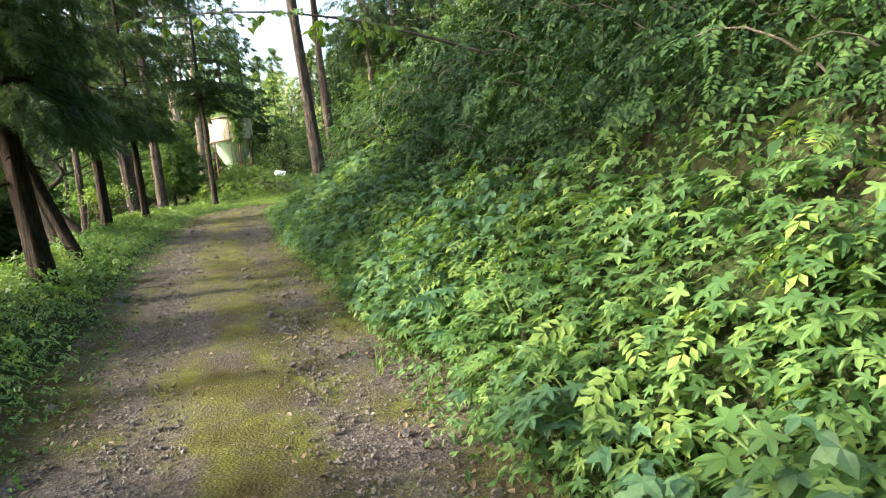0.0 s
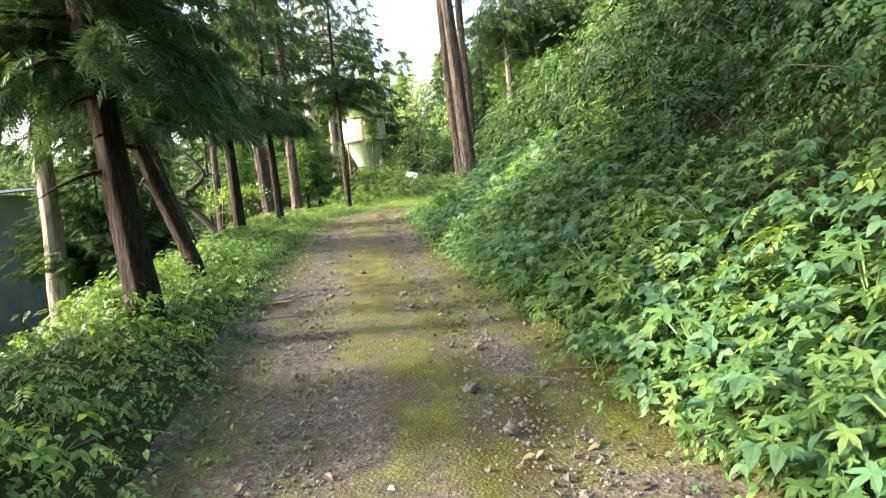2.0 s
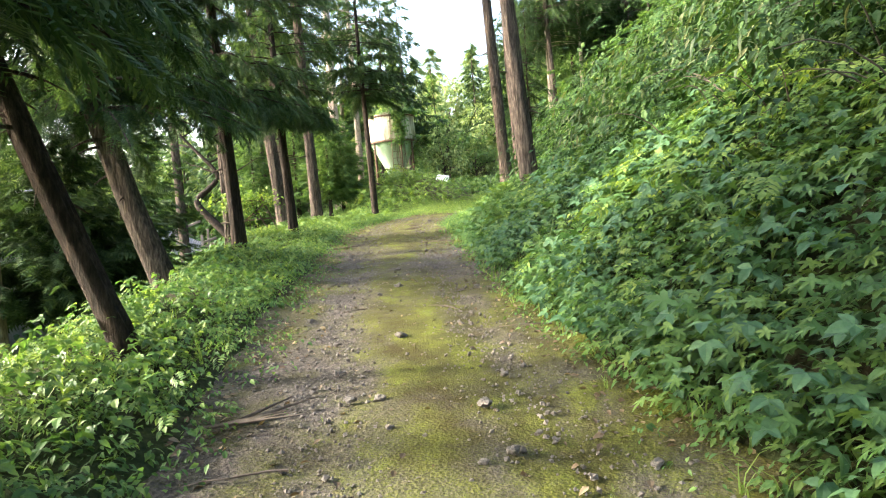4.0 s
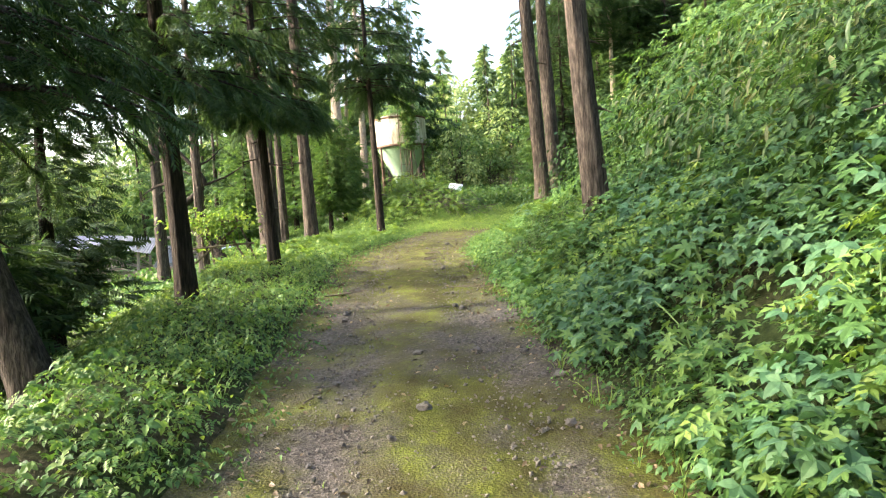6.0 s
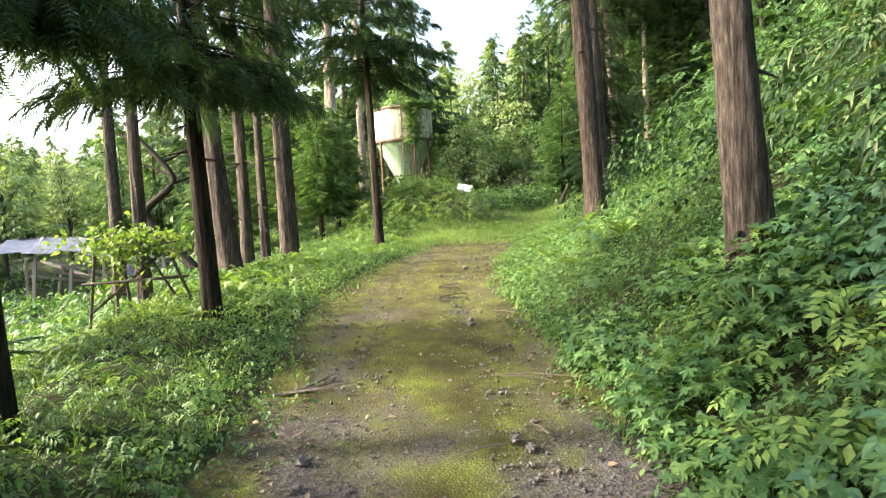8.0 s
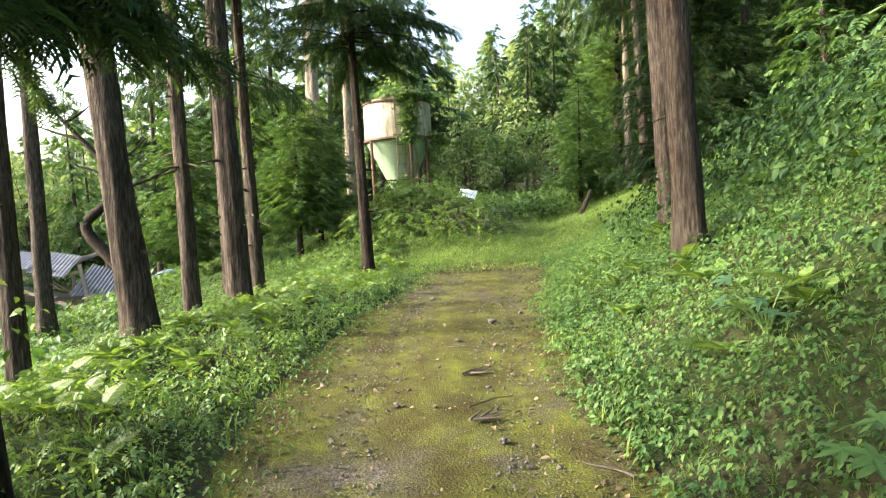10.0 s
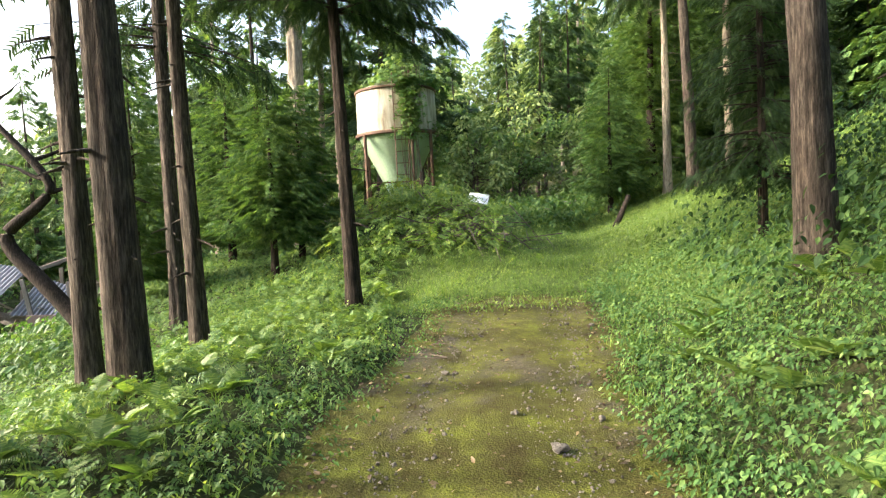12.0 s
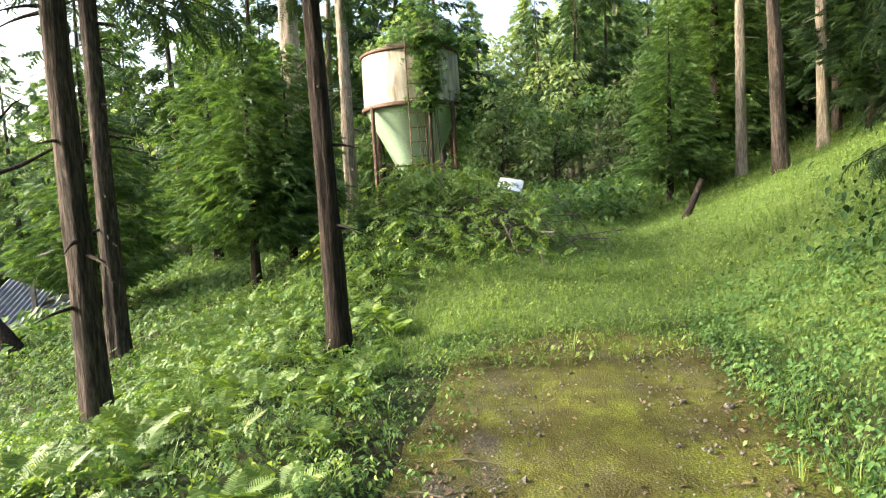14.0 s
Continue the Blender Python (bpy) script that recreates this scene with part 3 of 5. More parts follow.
def conifer_meshes(H, r, lean=0, lean_y=0, crown=2.0, reach=1.3, limbs=90, seed=0, size=0.42, sides=28, shapes=None, flare=1.3, narrow=1.0, droop=0.25, stubs=10, per=0.085, low=1.5, clear=None):
    """Trunk with its limbs, and the sprays of the crown."""
    g = np.random.default_rng(seed)
    shapes = shapes or SPRAYS
    n = max(14, int(H * 5))
    line = trunk_line(H, lean, lean_y, n, seed)
    s = np.linspace(0, 1, n)
    rad = r * (1 - 0.97 * s**1.15) * (1 + (flare - 1) * np.exp(-s * H / (2.2 * r)))
    line[0, 2] -= 0.25
    wood = [tube(line, rad, sides, 0.14 if sides > 12 else 0.03, seed)]
    at, yaw, pitch, sz = [], [], [], []
    for k in range(limbs + stubs):
        stub = k >= limbs
        z = g.uniform(0.9, crown + 0.6) if stub else crown + (H - crown) * g.uniform(0, 1) ** low
        f = np.clip((z - crown) / max(H - crown, 0.1), 0, 1)
        L = g.uniform(0.12, 0.5) if stub else reach * (1 - f) ** (0.75 * narrow) * g.uniform(0.65, 1.15) + 0.12
        a = g.uniform(0, 2 * np.pi)
        p0 = np.array([np.interp(z, line[:, 2], line[:, i]) for i in (0, 1)] + [z])
        if clear is not None and z < 3.3:
            side = -1 if clear[0] < 0 else 1
            room = abs(p0[0] + clear[0] - road_c(p0[1] + clear[1])) - 1.2
            if -side * math.cos(a) > 0.05:
                L = min(L, max(room, 0.15) / abs(math.cos(a)))
        t = np.linspace(0, 1, 5)
        sag = -droop * L * t * t + g.uniform(-0.05, 0.2) * L * t
        path = p0 + np.stack([np.cos(a) * L * t, np.sin(a) * L * t, sag], 1)
        r0 = np.interp(z, line[:, 2], rad) * 0.22 + 0.004
        if stub or sides > 8:
            wood.append(tube(path, r0 * (1 - 0.85 * t), 5, cap=False))
        if stub:
            continue
        m = max(3, int(L / per))
        tt = g.uniform(0.12, 1.0, m)
        for q in tt:
            p = np.array([np.interp(q, t, path[:, i]) for i in range(3)])
            at.append(p + g.normal(0, 0.03, 3))
            yaw.append(a + g.choice((-1, 1)) * g.uniform(0.25, 1.15) * (1.2 - 0.8 * q))
            pitch.append(g.uniform(0.0, 0.75) + droop * 0.6)
            sz.append(size * g.uniform(0.65, 1.2) * (1 - 0.25 * f))
    at, yaw, pitch, sz = np.array(at), np.array(yaw), np.array(pitch), np.array(sz)
    if clear is not None:
        # twigs that would hang into the way are kept trimmed
        wy = at[:, 1] + clear[1]
        ok = (np.abs(at[:, 0] + clear[0] - road_c(wy)) > 1.15) | (at[:, 2] > 3.2)
        at, yaw, pitch, sz = at[ok], yaw[ok], pitch[ok], sz[ok]
    pick = g.integers(0, len(shapes), len(at))
    leaves = [strew(shapes[i], at[pick == i], yaw[pick == i], pitch[pick == i], g.normal(0, 0.5, (pick == i).sum()), sz[pick == i]) for i in range(len(shapes)) if (pick == i).any()]
    return joined(wood), joined(leaves)


def tree(name, label, category, x, y, wood, leaves, bark, leaf, group="", turn=0):
    top = thing(name, pose(x, y, float(land(x, y)), 0, 0, turn), label, category, group)
    part("trunk", tri_mesh("trunk", *wood, smooth=True), bark, top)
    part("crown", tri_mesh("crown", *leaves), leaf, top)
    return top


# the row along the drop: young cedars with low dark crowns
def cedar(x, y, label, **kw):
    bark = kw.pop("bark", M_BARKD)
    leaf = kw.pop("leaf", M_CEDAR)
    return tree("cedar_tree", label, "tree", x, y, *conifer_meshes(clear=(x, y), **kw), bark, leaf, "cedars along the track")


cedar(-1.85, 5.2, "young cedar, trunk colour darkened as if backlit, with low drooping crown", H=11, r=0.105, lean=6, crown=1.75, reach=1.7, limbs=250, narrow=0.8, size=0.25, per=0.034, low=1.8, seed=11, droop=0.35)
# the next three stand out of view, added to shade track and bank
cedar(-2.9, 2.3, "unseen tall cedar added beside the track's start to shade the upper bank", H=12, r=0.12, lean=2, crown=3.7, reach=1.8, limbs=190, size=0.25, per=0.034, low=1.3, seed=9, droop=0.3, narrow=0.7)
cedar(-2.3, -1.9, "unseen young cedar added behind the track's start for shade", H=8, r=0.10, lean=4, crown=1.8, reach=1.6, limbs=110, size=0.25, per=0.034, low=1.8, seed=8, droop=0.35)
cedar(-2.6, -5.2, "unseen young cedar added where the track begins for shade", H=9, r=0.10, lean=3, crown=1.9, reach=1.7, limbs=110, size=0.25, per=0.034, low=1.8, seed=7, droop=0.35)
cedar(-1.92, 7.05, "slender cedar, bark darkened as if backlit, leaning steeply away from the track", H=9, r=0.075, lean=21, crown=2.3, reach=1.5, limbs=180, narrow=0.8, size=0.25, per=0.034, low=1.8, seed=12, droop=0.35)
cedar(-3.0, 10.75, "thick cedar with peeling brown bark leaning over the drop", H=10, r=0.135, lean=19, lean_y=2, crown=2.2, reach=1.7, limbs=190, size=0.25, per=0.034, low=1.8, seed=13, bark=M_BARK, droop=0.35)
cedar(-2.78, 13.1, "cedar trunk darkened as if backlit, with dense crown above head height", H=9.0, r=0.105, lean=2.5, crown=2.35, reach=1.25, limbs=150, size=0.25, per=0.034, low=1.8, seed=14, droop=0.3)
cedar(-2.4, 15.8, "slim cedar, bark painted near-black as if backlit, with a wide flat low crown", H=8.5, r=0.085, lean=2.5, crown=2.15, reach=1.4, limbs=140, size=0.25, per=0.034, low=1.8, seed=15, droop=0.18)
cedar(-3.25, 19.7, "thick old cedar trunk with furrowed brown bark", H=15, r=0.165, lean=5, crown=6.5, reach=1.9, limbs=85, per=0.1, seed=16, bark=M_BARK, stubs=14)
cedar(-2.62, 21.3, "tall straight cedar trunk with ridged grey-brown bark", H=16, r=0.15, lean=2.0, crown=6.8, reach=1.9, limbs=85, per=0.1, seed=17, bark=M_BARK, stubs=16)
cedar(-3.85, 23.2, "tall cedar trunk with reddish fibrous bark", H=16, r=0.125, lean=0.8, crown=5.8, reach=1.8, limbs=85, per=0.1, seed=18, bark=M_BARK, stubs=22)
cedar(-3.12, 24.6, "dark straight cedar in the fern-covered verge", H=15, r=0.115, lean=1.2, crown=5.6, reach=1.7, limbs=90, per=0.1, seed=33, bark=M_BARK, stubs=22)
cedar(-4.5, 27.9, "straight cedar with bare side twigs low on its trunk", H=15, r=0.14, lean=0.6, crown=5.0, reach=1.9, limbs=60, per=0.2, size=0.6, seed=19, bark=M_BARK, stubs=30)
cedar(-1.17, 25.5, "slim dark-red cedar standing before the feed silo", H=12, r=0.105, lean=1.8, crown=4.3, reach=1.9, limbs=130, size=0.25, per=0.034, low=1.8, seed=20, bark=M_BARKD, stubs=14)
cedar(-4.8, 20.2, "slender cedar trunk on the edge of the drop", H=13, r=0.11, lean=0.6, crown=5.5, reach=1.6, limbs=60, per=0.2, size=0.6, seed=21, bark=M_BARK)
cedar(-8.4, 27.5, "tall cedar trunk rising beside the ruined shed", H=17, r=0.18, lean=0.5, crown=7, reach=1.9, limbs=60, per=0.2, size=0.6, seed=22, bark=M_BARK)
cedar(-3.1, 34.0, "massive pale-barked cedar behind the young cypresses", H=20, r=0.26, lean=0.5, crown=8, reach=2.6, limbs=60, per=0.2, seed=23, bark=M_BARKP, size=0.55)
cedar(-2.2, 36.5, "tall pale cedar trunk deep in the stand", H=20, r=0.17, lean=0.3, crown=8, reach=2.4, limbs=60, per=0.2, seed=24, bark=M_BARKP, size=0.55)
cedar(1.95, 13.95, "leaning cedar with peeling red-brown bark on the bank", H=15, r=0.145, lean=4.8, crown=7.5, reach=1.8, limbs=60, per=0.2, size=0.6, seed=25, bark=M_BARK, stubs=8)
cedar(2.45, 19.3, "straight cedar with fibrous grey-brown bark on the bank", H=16, r=0.15, lean=3.2, crown=7.5, reach=1.9, limbs=60, per=0.2, size=0.6, seed=26, bark=M_BARK, stubs=8)
cedar(3.3, 21.7, "stout cedar with reddish bark torn near its foot", H=16, r=0.165, lean=2.6, crown=7.5, reach=1.9, limbs=60, per=0.2, size=0.6, seed=27, bark=M_BARK, stubs=8)
cedar(7.35, 32.6, "brown cedar trunk leaning at the meadow's edge", H=15, r=0.15, lean=3.5, crown=6.5, reach=2.3, limbs=110, per=0.16, size=0.6, seed=29, bark=M_BARK)
cedar(7.5, 34.6, "pale sunlit bare trunk at the forest's edge", H=14, r=0.125, lean=0.5, crown=6, reach=2.2, limbs=110, per=0.16, size=0.6, seed=30, bark=M_BARKP)
cedar(8.9, 33.6, "slim pale-grey trunk at the forest's edge", H=15, r=0.12, lean=1.5, crown=6.5, reach=2.2, limbs=100, per=0.16, size=0.6, seed=31, bark=M_BARKP)
cedar(10.4, 35.4, "thin grey trunk inside the forest's edge", H=15, r=0.11, lean=0.5, crown=5.5, reach=2.4, limbs=100, per=0.16, size=0.6, seed=28, bark=M_BARK, stubs=6)
cedar(11.2, 33.6, "brown trunk in the shade of the forest", H=16, r=0.14, lean=0.5, crown=5.5, reach=2.4, limbs=100, per=0.16, size=0.6, seed=34, bark=M_BARK, stubs=6)
cedar(4.15, 24.0, "dark young cypress with spreading drooping lower branches", H=6.2, r=0.06, lean=0.5, crown=0.75, reach=0.85, limbs=210, seed=32, size=0.19, per=0.04, low=1.2, droop=0.3, narrow=0.9, stubs=4)


def young(x, y, label, H, reach, seed, leaf=M_CYPRESS, size=0.36, limbs=170, crown=0.5):
    return tree("cypress_tree", label, "tree", x, y, *conifer_meshes(H=H, r=0.02 * H, crown=crown, reach=reach, limbs=int(limbs * 1.9), seed=seed, size=size * 0.85, droop=-0.3, narrow=0.9, per=0.085, low=1.15, shapes=BUSHY, sides=8, stubs=0), M_BARKD, leaf, "young cypresses")


young(-3.2, 30.2, "bushy young cypress with feathery green foliage", 4.4, 1.15, 41, crown=0.7)
young(-2.75, 31.2, "bushy young cypress beside the silo mound", 4.0, 0.9, 42, crown=0.9)
young(-6.6, 31.5, "tall bushy cypress at the back of the clearing", 5.2, 1.3, 43)
young(-5.2, 34.5, "bushy cypress shading the forest floor", 5.8, 1.4, 44)
young(8.2, 37.5, "bright green cypress cone behind the meadow", 9.0, 1.8, 45, M_VINE, size=0.45, limbs=210)
young(10.2, 40.0, "broad green cypress behind the meadow", 9.5, 2.0, 46, M_CYPRESS, size=0.45, limbs=210)
young(10.0, 33.5, "dark cypress at the forest's edge", 7.5, 1.8, 47, M_CEDAR, 0.5)
young(5.9, 35.0, "low green cypress at the end of the meadow", 4.5, 1.1, 48)
young(-5.3, 15.2, "dark young cedar below the track", 5.8, 0.95, 49, M_CEDAR, 0.34)
young(-4.9, 12.0, "dark cedar thicket in the hollow", 3.0, 1.2, 50, M_CEDAR, 0.4)
# two bushes out of view, put in to throw shade over the track
young(-3.7, 3.7, "unseen cedar bush added below the verge for shade", 3.0, 0.9, 53, M_CYPRESS, 0.34)
young(-3.4, 0.3, "unseen cedar bush added in the hollow by the track's start for shade", 3.3, 0.95, 54, M_CYPRESS, 0.34)


def bent_tree():
    """A crooked dead-limbed tree that kinks on its way up."""
    x, y = -8.0, 29.85
    top = thing("crooked_tree", pose(x, y, -1.35), "crooked bare tree with a kinked mossy trunk", "tree")
    trunk = np.array([(1.7, -0.5, 0.5), (1.2, -0.3, 1.5), (0.2, -0.1, 2.6), (-0.5, 0, 3.35), (-0.55, 0, 3.7), (0.1, 0.05, 4.2), (0.4, 0.1, 4.55), (0.15, 0.1, 5.0), (-0.5, 0.2, 5.7), (-1.1, 0.2, 6.4)])
    t = np.linspace(0, 1, 46)
    k = np.linspace(0, 1, len(trunk))
    path = np.stack([np.interp(t, k, trunk[:, i]) for i in range(3)], 1)
    for _ in range(3):
        path[1:-1] = (path[:-2] + 2 * path[1:-1] + path[2:]) / 4
    part("trunk", tri_mesh("trunk", *tube(path, 0.19 * (1 - 0.75 * t), 12, 0.06, 3), smooth=True), M_BARKD, top)
    g = np.random.default_rng(5)
    for z0, a, L in ((4.5, 0.1, 1.8), (4.7, 2.6, 1.3), (5.2, 0.6, 1.2), (5.8, 2.8, 1.4), (6.2, 1.2, 1.1)):
        i = int(np.argmin(np.abs(path[:, 2] - z0) + (path[:, 2] < 3) * 9))
        s = np.linspace(0, 1, 9)
        wob = np.cumsum(g.normal(0, 0.05, (9, 3)), 0)
        limb = path[i] + np.stack([math.cos(a) * L * s, 0.3 * L * s, 0.25 * L * s + 0.35 * L * s * s], 1) + wob * s[:, None]
        part("limb", tri_mesh("limb", *tube(limb, 0.055 * (1 - 0.85 * s), 6), smooth=True), M_BARKD, top)


bent_tree()


def forest():
    """Stands of conifers and broad-leaved trees that close the place on every side."""
    kinds = []
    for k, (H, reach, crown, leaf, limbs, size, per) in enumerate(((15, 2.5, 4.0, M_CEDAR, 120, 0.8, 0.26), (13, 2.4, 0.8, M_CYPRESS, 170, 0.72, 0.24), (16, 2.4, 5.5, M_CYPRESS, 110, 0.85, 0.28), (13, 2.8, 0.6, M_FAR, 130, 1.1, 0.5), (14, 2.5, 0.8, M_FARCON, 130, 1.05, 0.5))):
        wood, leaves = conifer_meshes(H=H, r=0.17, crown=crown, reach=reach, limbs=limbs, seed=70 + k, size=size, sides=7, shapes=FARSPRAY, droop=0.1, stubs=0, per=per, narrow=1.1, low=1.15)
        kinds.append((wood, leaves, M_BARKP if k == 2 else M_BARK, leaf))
    # broad-leaved crowns of many leaf clumps
    for k in range(2):
        g = np.random.default_rng(90 + k)
        line = trunk_line(6, 2, 1, 16, k)
        wood = [tube(line, 0.2 * (1 - 0.7 * np.linspace(0, 1, 16)), 8)]
        heads = []
        for _ in range(24):
            c = np.array([g.normal(0, 1.6), g.normal(0, 1.6), g.uniform(2.2, 9.5)])
            c[:2] *= 1.25 - abs(c[2] - 5.0) / 7
            s = np.linspace(0, 1, 5)[:, None]
            p0 = line[int(g.integers(5, 15))]
            wood.append(tube(p0 + (c - p0) * s, 0.05 * (1 - 0.8 * s[:, 0]), 4, cap=False))
            m = 62
            d = g.normal(0, 1, (m, 3))
            d = d / np.linalg.norm(d, axis=1, keepdims=True) * g.uniform(0.5, 1.0, (m, 1)) * g.uniform(0.8, 1.4)
            heads.append(strew(SMALL, c + d * (1, 1, 0.75), np.arctan2(d[:, 1], d[:, 0]), g.uniform(-0.2, 0.9, m), g.normal(0, 0.5, m), g.uniform(0.3, 0.55, m)))
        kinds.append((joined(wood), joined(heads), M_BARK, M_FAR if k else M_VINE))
    names = ["forest_cedar", "forest_cypress", "forest_cypress", "hill_tree", "hill_tree", "broadleaf_tree", "broadleaf_tree"]
    labels = ["dark cedar in the surrounding forest", "green cypress clothed to the ground in the forest", "tall bare-stemmed cypress in the forest", "green tree on the wooded hillside, paled by painted haze", "conifer on the wooded hillside, haze put into its green", "leafy broad-crowned tree at the forest's edge", "broad-leaved tree on the hillside, haze put into its leaf colour"]
    masters = {}
    g = np.random.default_rng(3)

    def put(k, x, y, scale, tall=1.0):
        m = Matrix.Translation((x, y, float(land(x, y)) - 0.2)) @ Euler((g.normal(0, 0.02), g.normal(0, 0.02), g.uniform(0, 6.28))).to_matrix().to_4x4()
        if k not in masters:
            ob = masters[k] = tree(names[k], labels[k], "tree", 0, 0, *kinds[k], "forest round the track")
        else:
            ob = copy_thing(masters[k], m)
        ob.matrix_basis = m
        ob.scale = (scale, scale, scale * tall)

    for x, y, k, s, t in ((9.3, 74, 4, 1.0, 1.0), (8.0, 52.5, 0, 0.8, 1.0), (7.2, 51, 0, 0.75, 1), (6.2, 53, 0, 0.75, 1), (9.6, 53, 0, 0.8, 1), (13, 62.5, 2, 0.95, 1.15), (11.3, 61, 2, 0.9, 1.0), (15, 55, 1, 1.0, 1.2), (17, 48, 1, 1.0, 1.1), (12.5, 47, 1, 0.9, 1.1), (14, 42, 0, 0.9, 1.1), (3.0, 44, 5, 0.55, 1), (5.6, 46, 6, 0.6, 1), (1.0, 47, 5, 0.6, 1), (8.2, 44, 5, 0.5, 1), (2.4, 40.5, 6, 0.42, 1), (4.4, 41.5, 5, 0.36, 1), (7.0, 41, 6, 0.4, 1), (11, 41, 1, 0.75, 1), (12.4, 37, 1, 0.8, 1), (13.5, 33, 0, 0.8, 1), (11.5, 30, 1, 0.6, 1)):
        put(k, x, y, s, t)
    for x, y, k, s in ((-7.5, 38.8, 0, 0.8), (-7.4, 41, 2, 0.8), (-9.2, 36.5, 0, 0.75), (-5.4, 40, 0, 0.85), (-3.5, 42, 2, 0.95), (-1.2, 41, 0, 0.9), (0.6, 43, 0, 0.85), (-6.6, 45, 1, 0.8), (-10.5, 42, 1, 0.7), (-10.5, 44, 6, 0.6), (-15, 43, 1, 0.7), (-20, 36, 1, 0.6), (-19, 40, 6, 0.7), (-13, 47, 0, 0.8), (-2.0, 48, 1, 0.9), (3.0, 52, 1, 0.7), (-22, 33, 1, 0.6), (-24, 44, 0, 0.8), (-18, 28, 1, 0.5), (-20, 20, 1, 0.5), (-17, 14, 1, 0.5), (-14, 7, 1, 0.5), (-15, 1, 1, 0.5)):
        put(k, x, y, s)
    # leafy trees added on the bank top to shade it from the sky
    for x, y, sc in ((5.6, 4.2, 0.5), (6.2, 8.6, 0.55), (5.4, 0.2, 0.5), (6.6, 12.8, 0.5), (5.2, -4, 0.5)):
        put(5, x, y, sc)
    # uphill stand beside the track
    for _ in range(40):
        x, y = g.uniform(8.5, 24), g.uniform(-4, 46)
        if x > 9.5 + 0.02 * y + (2.5 if 24 < y < 40 else 0):
            put(int(g.choice((0, 1, 1, 2, 5))), x, y, g.uniform(0.6, 0.95))
    for _ in range(34):
        x, y = g.uniform(12, 30), g.uniform(22, 56)
        put(int(g.choice((1, 1, 5, 4))), x, y, g.uniform(0.6, 0.9))
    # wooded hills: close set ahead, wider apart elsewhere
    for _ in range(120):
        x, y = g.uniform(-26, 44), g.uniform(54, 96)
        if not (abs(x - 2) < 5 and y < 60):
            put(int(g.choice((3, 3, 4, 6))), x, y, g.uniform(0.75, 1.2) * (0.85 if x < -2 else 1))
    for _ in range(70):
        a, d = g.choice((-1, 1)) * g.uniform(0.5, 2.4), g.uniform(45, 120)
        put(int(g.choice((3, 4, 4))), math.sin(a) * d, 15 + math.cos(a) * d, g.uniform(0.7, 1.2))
    # unseen trees behind the start, added to close off the light
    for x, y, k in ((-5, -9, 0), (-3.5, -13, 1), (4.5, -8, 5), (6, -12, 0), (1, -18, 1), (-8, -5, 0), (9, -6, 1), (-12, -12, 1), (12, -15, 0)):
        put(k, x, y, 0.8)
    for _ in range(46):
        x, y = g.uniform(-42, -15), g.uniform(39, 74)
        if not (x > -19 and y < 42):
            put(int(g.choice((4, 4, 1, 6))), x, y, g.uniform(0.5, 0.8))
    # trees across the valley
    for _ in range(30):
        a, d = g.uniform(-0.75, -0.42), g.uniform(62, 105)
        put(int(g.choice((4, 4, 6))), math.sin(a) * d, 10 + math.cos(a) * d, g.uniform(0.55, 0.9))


forest()


# ---- the feed silo ----
def lathe(profile, sides=48):
    P = np.array(profile, float)
    th = np.linspace(0, 2 * np.pi, sides, endpoint=False)
    V = np.stack([P[:, None, 0] * np.cos(th), P[:, None, 0] * np.sin(th), P[:, None, 1] + 0 * th], -1).reshape(-1, 3)
    n = len(P)
    i = (np.arange(n - 1)[:, None] * sides + np.arange(sides)).ravel()
    j = (np.arange(n - 1)[:, None] * sides + (np.arange(sides) + 1) % sides).ravel()
    return V, np.concatenate([np.stack([i, j, i + sides], 1), np.stack([j, j + sides, i + sides], 1)])


def rod(a, b, r, sides=8):
    s = np.linspace(0, 1, 3)[:, None]
    return tube(np.array(a) + (np.array(b) - np.array(a)) * s, np.full(3, r), sides)


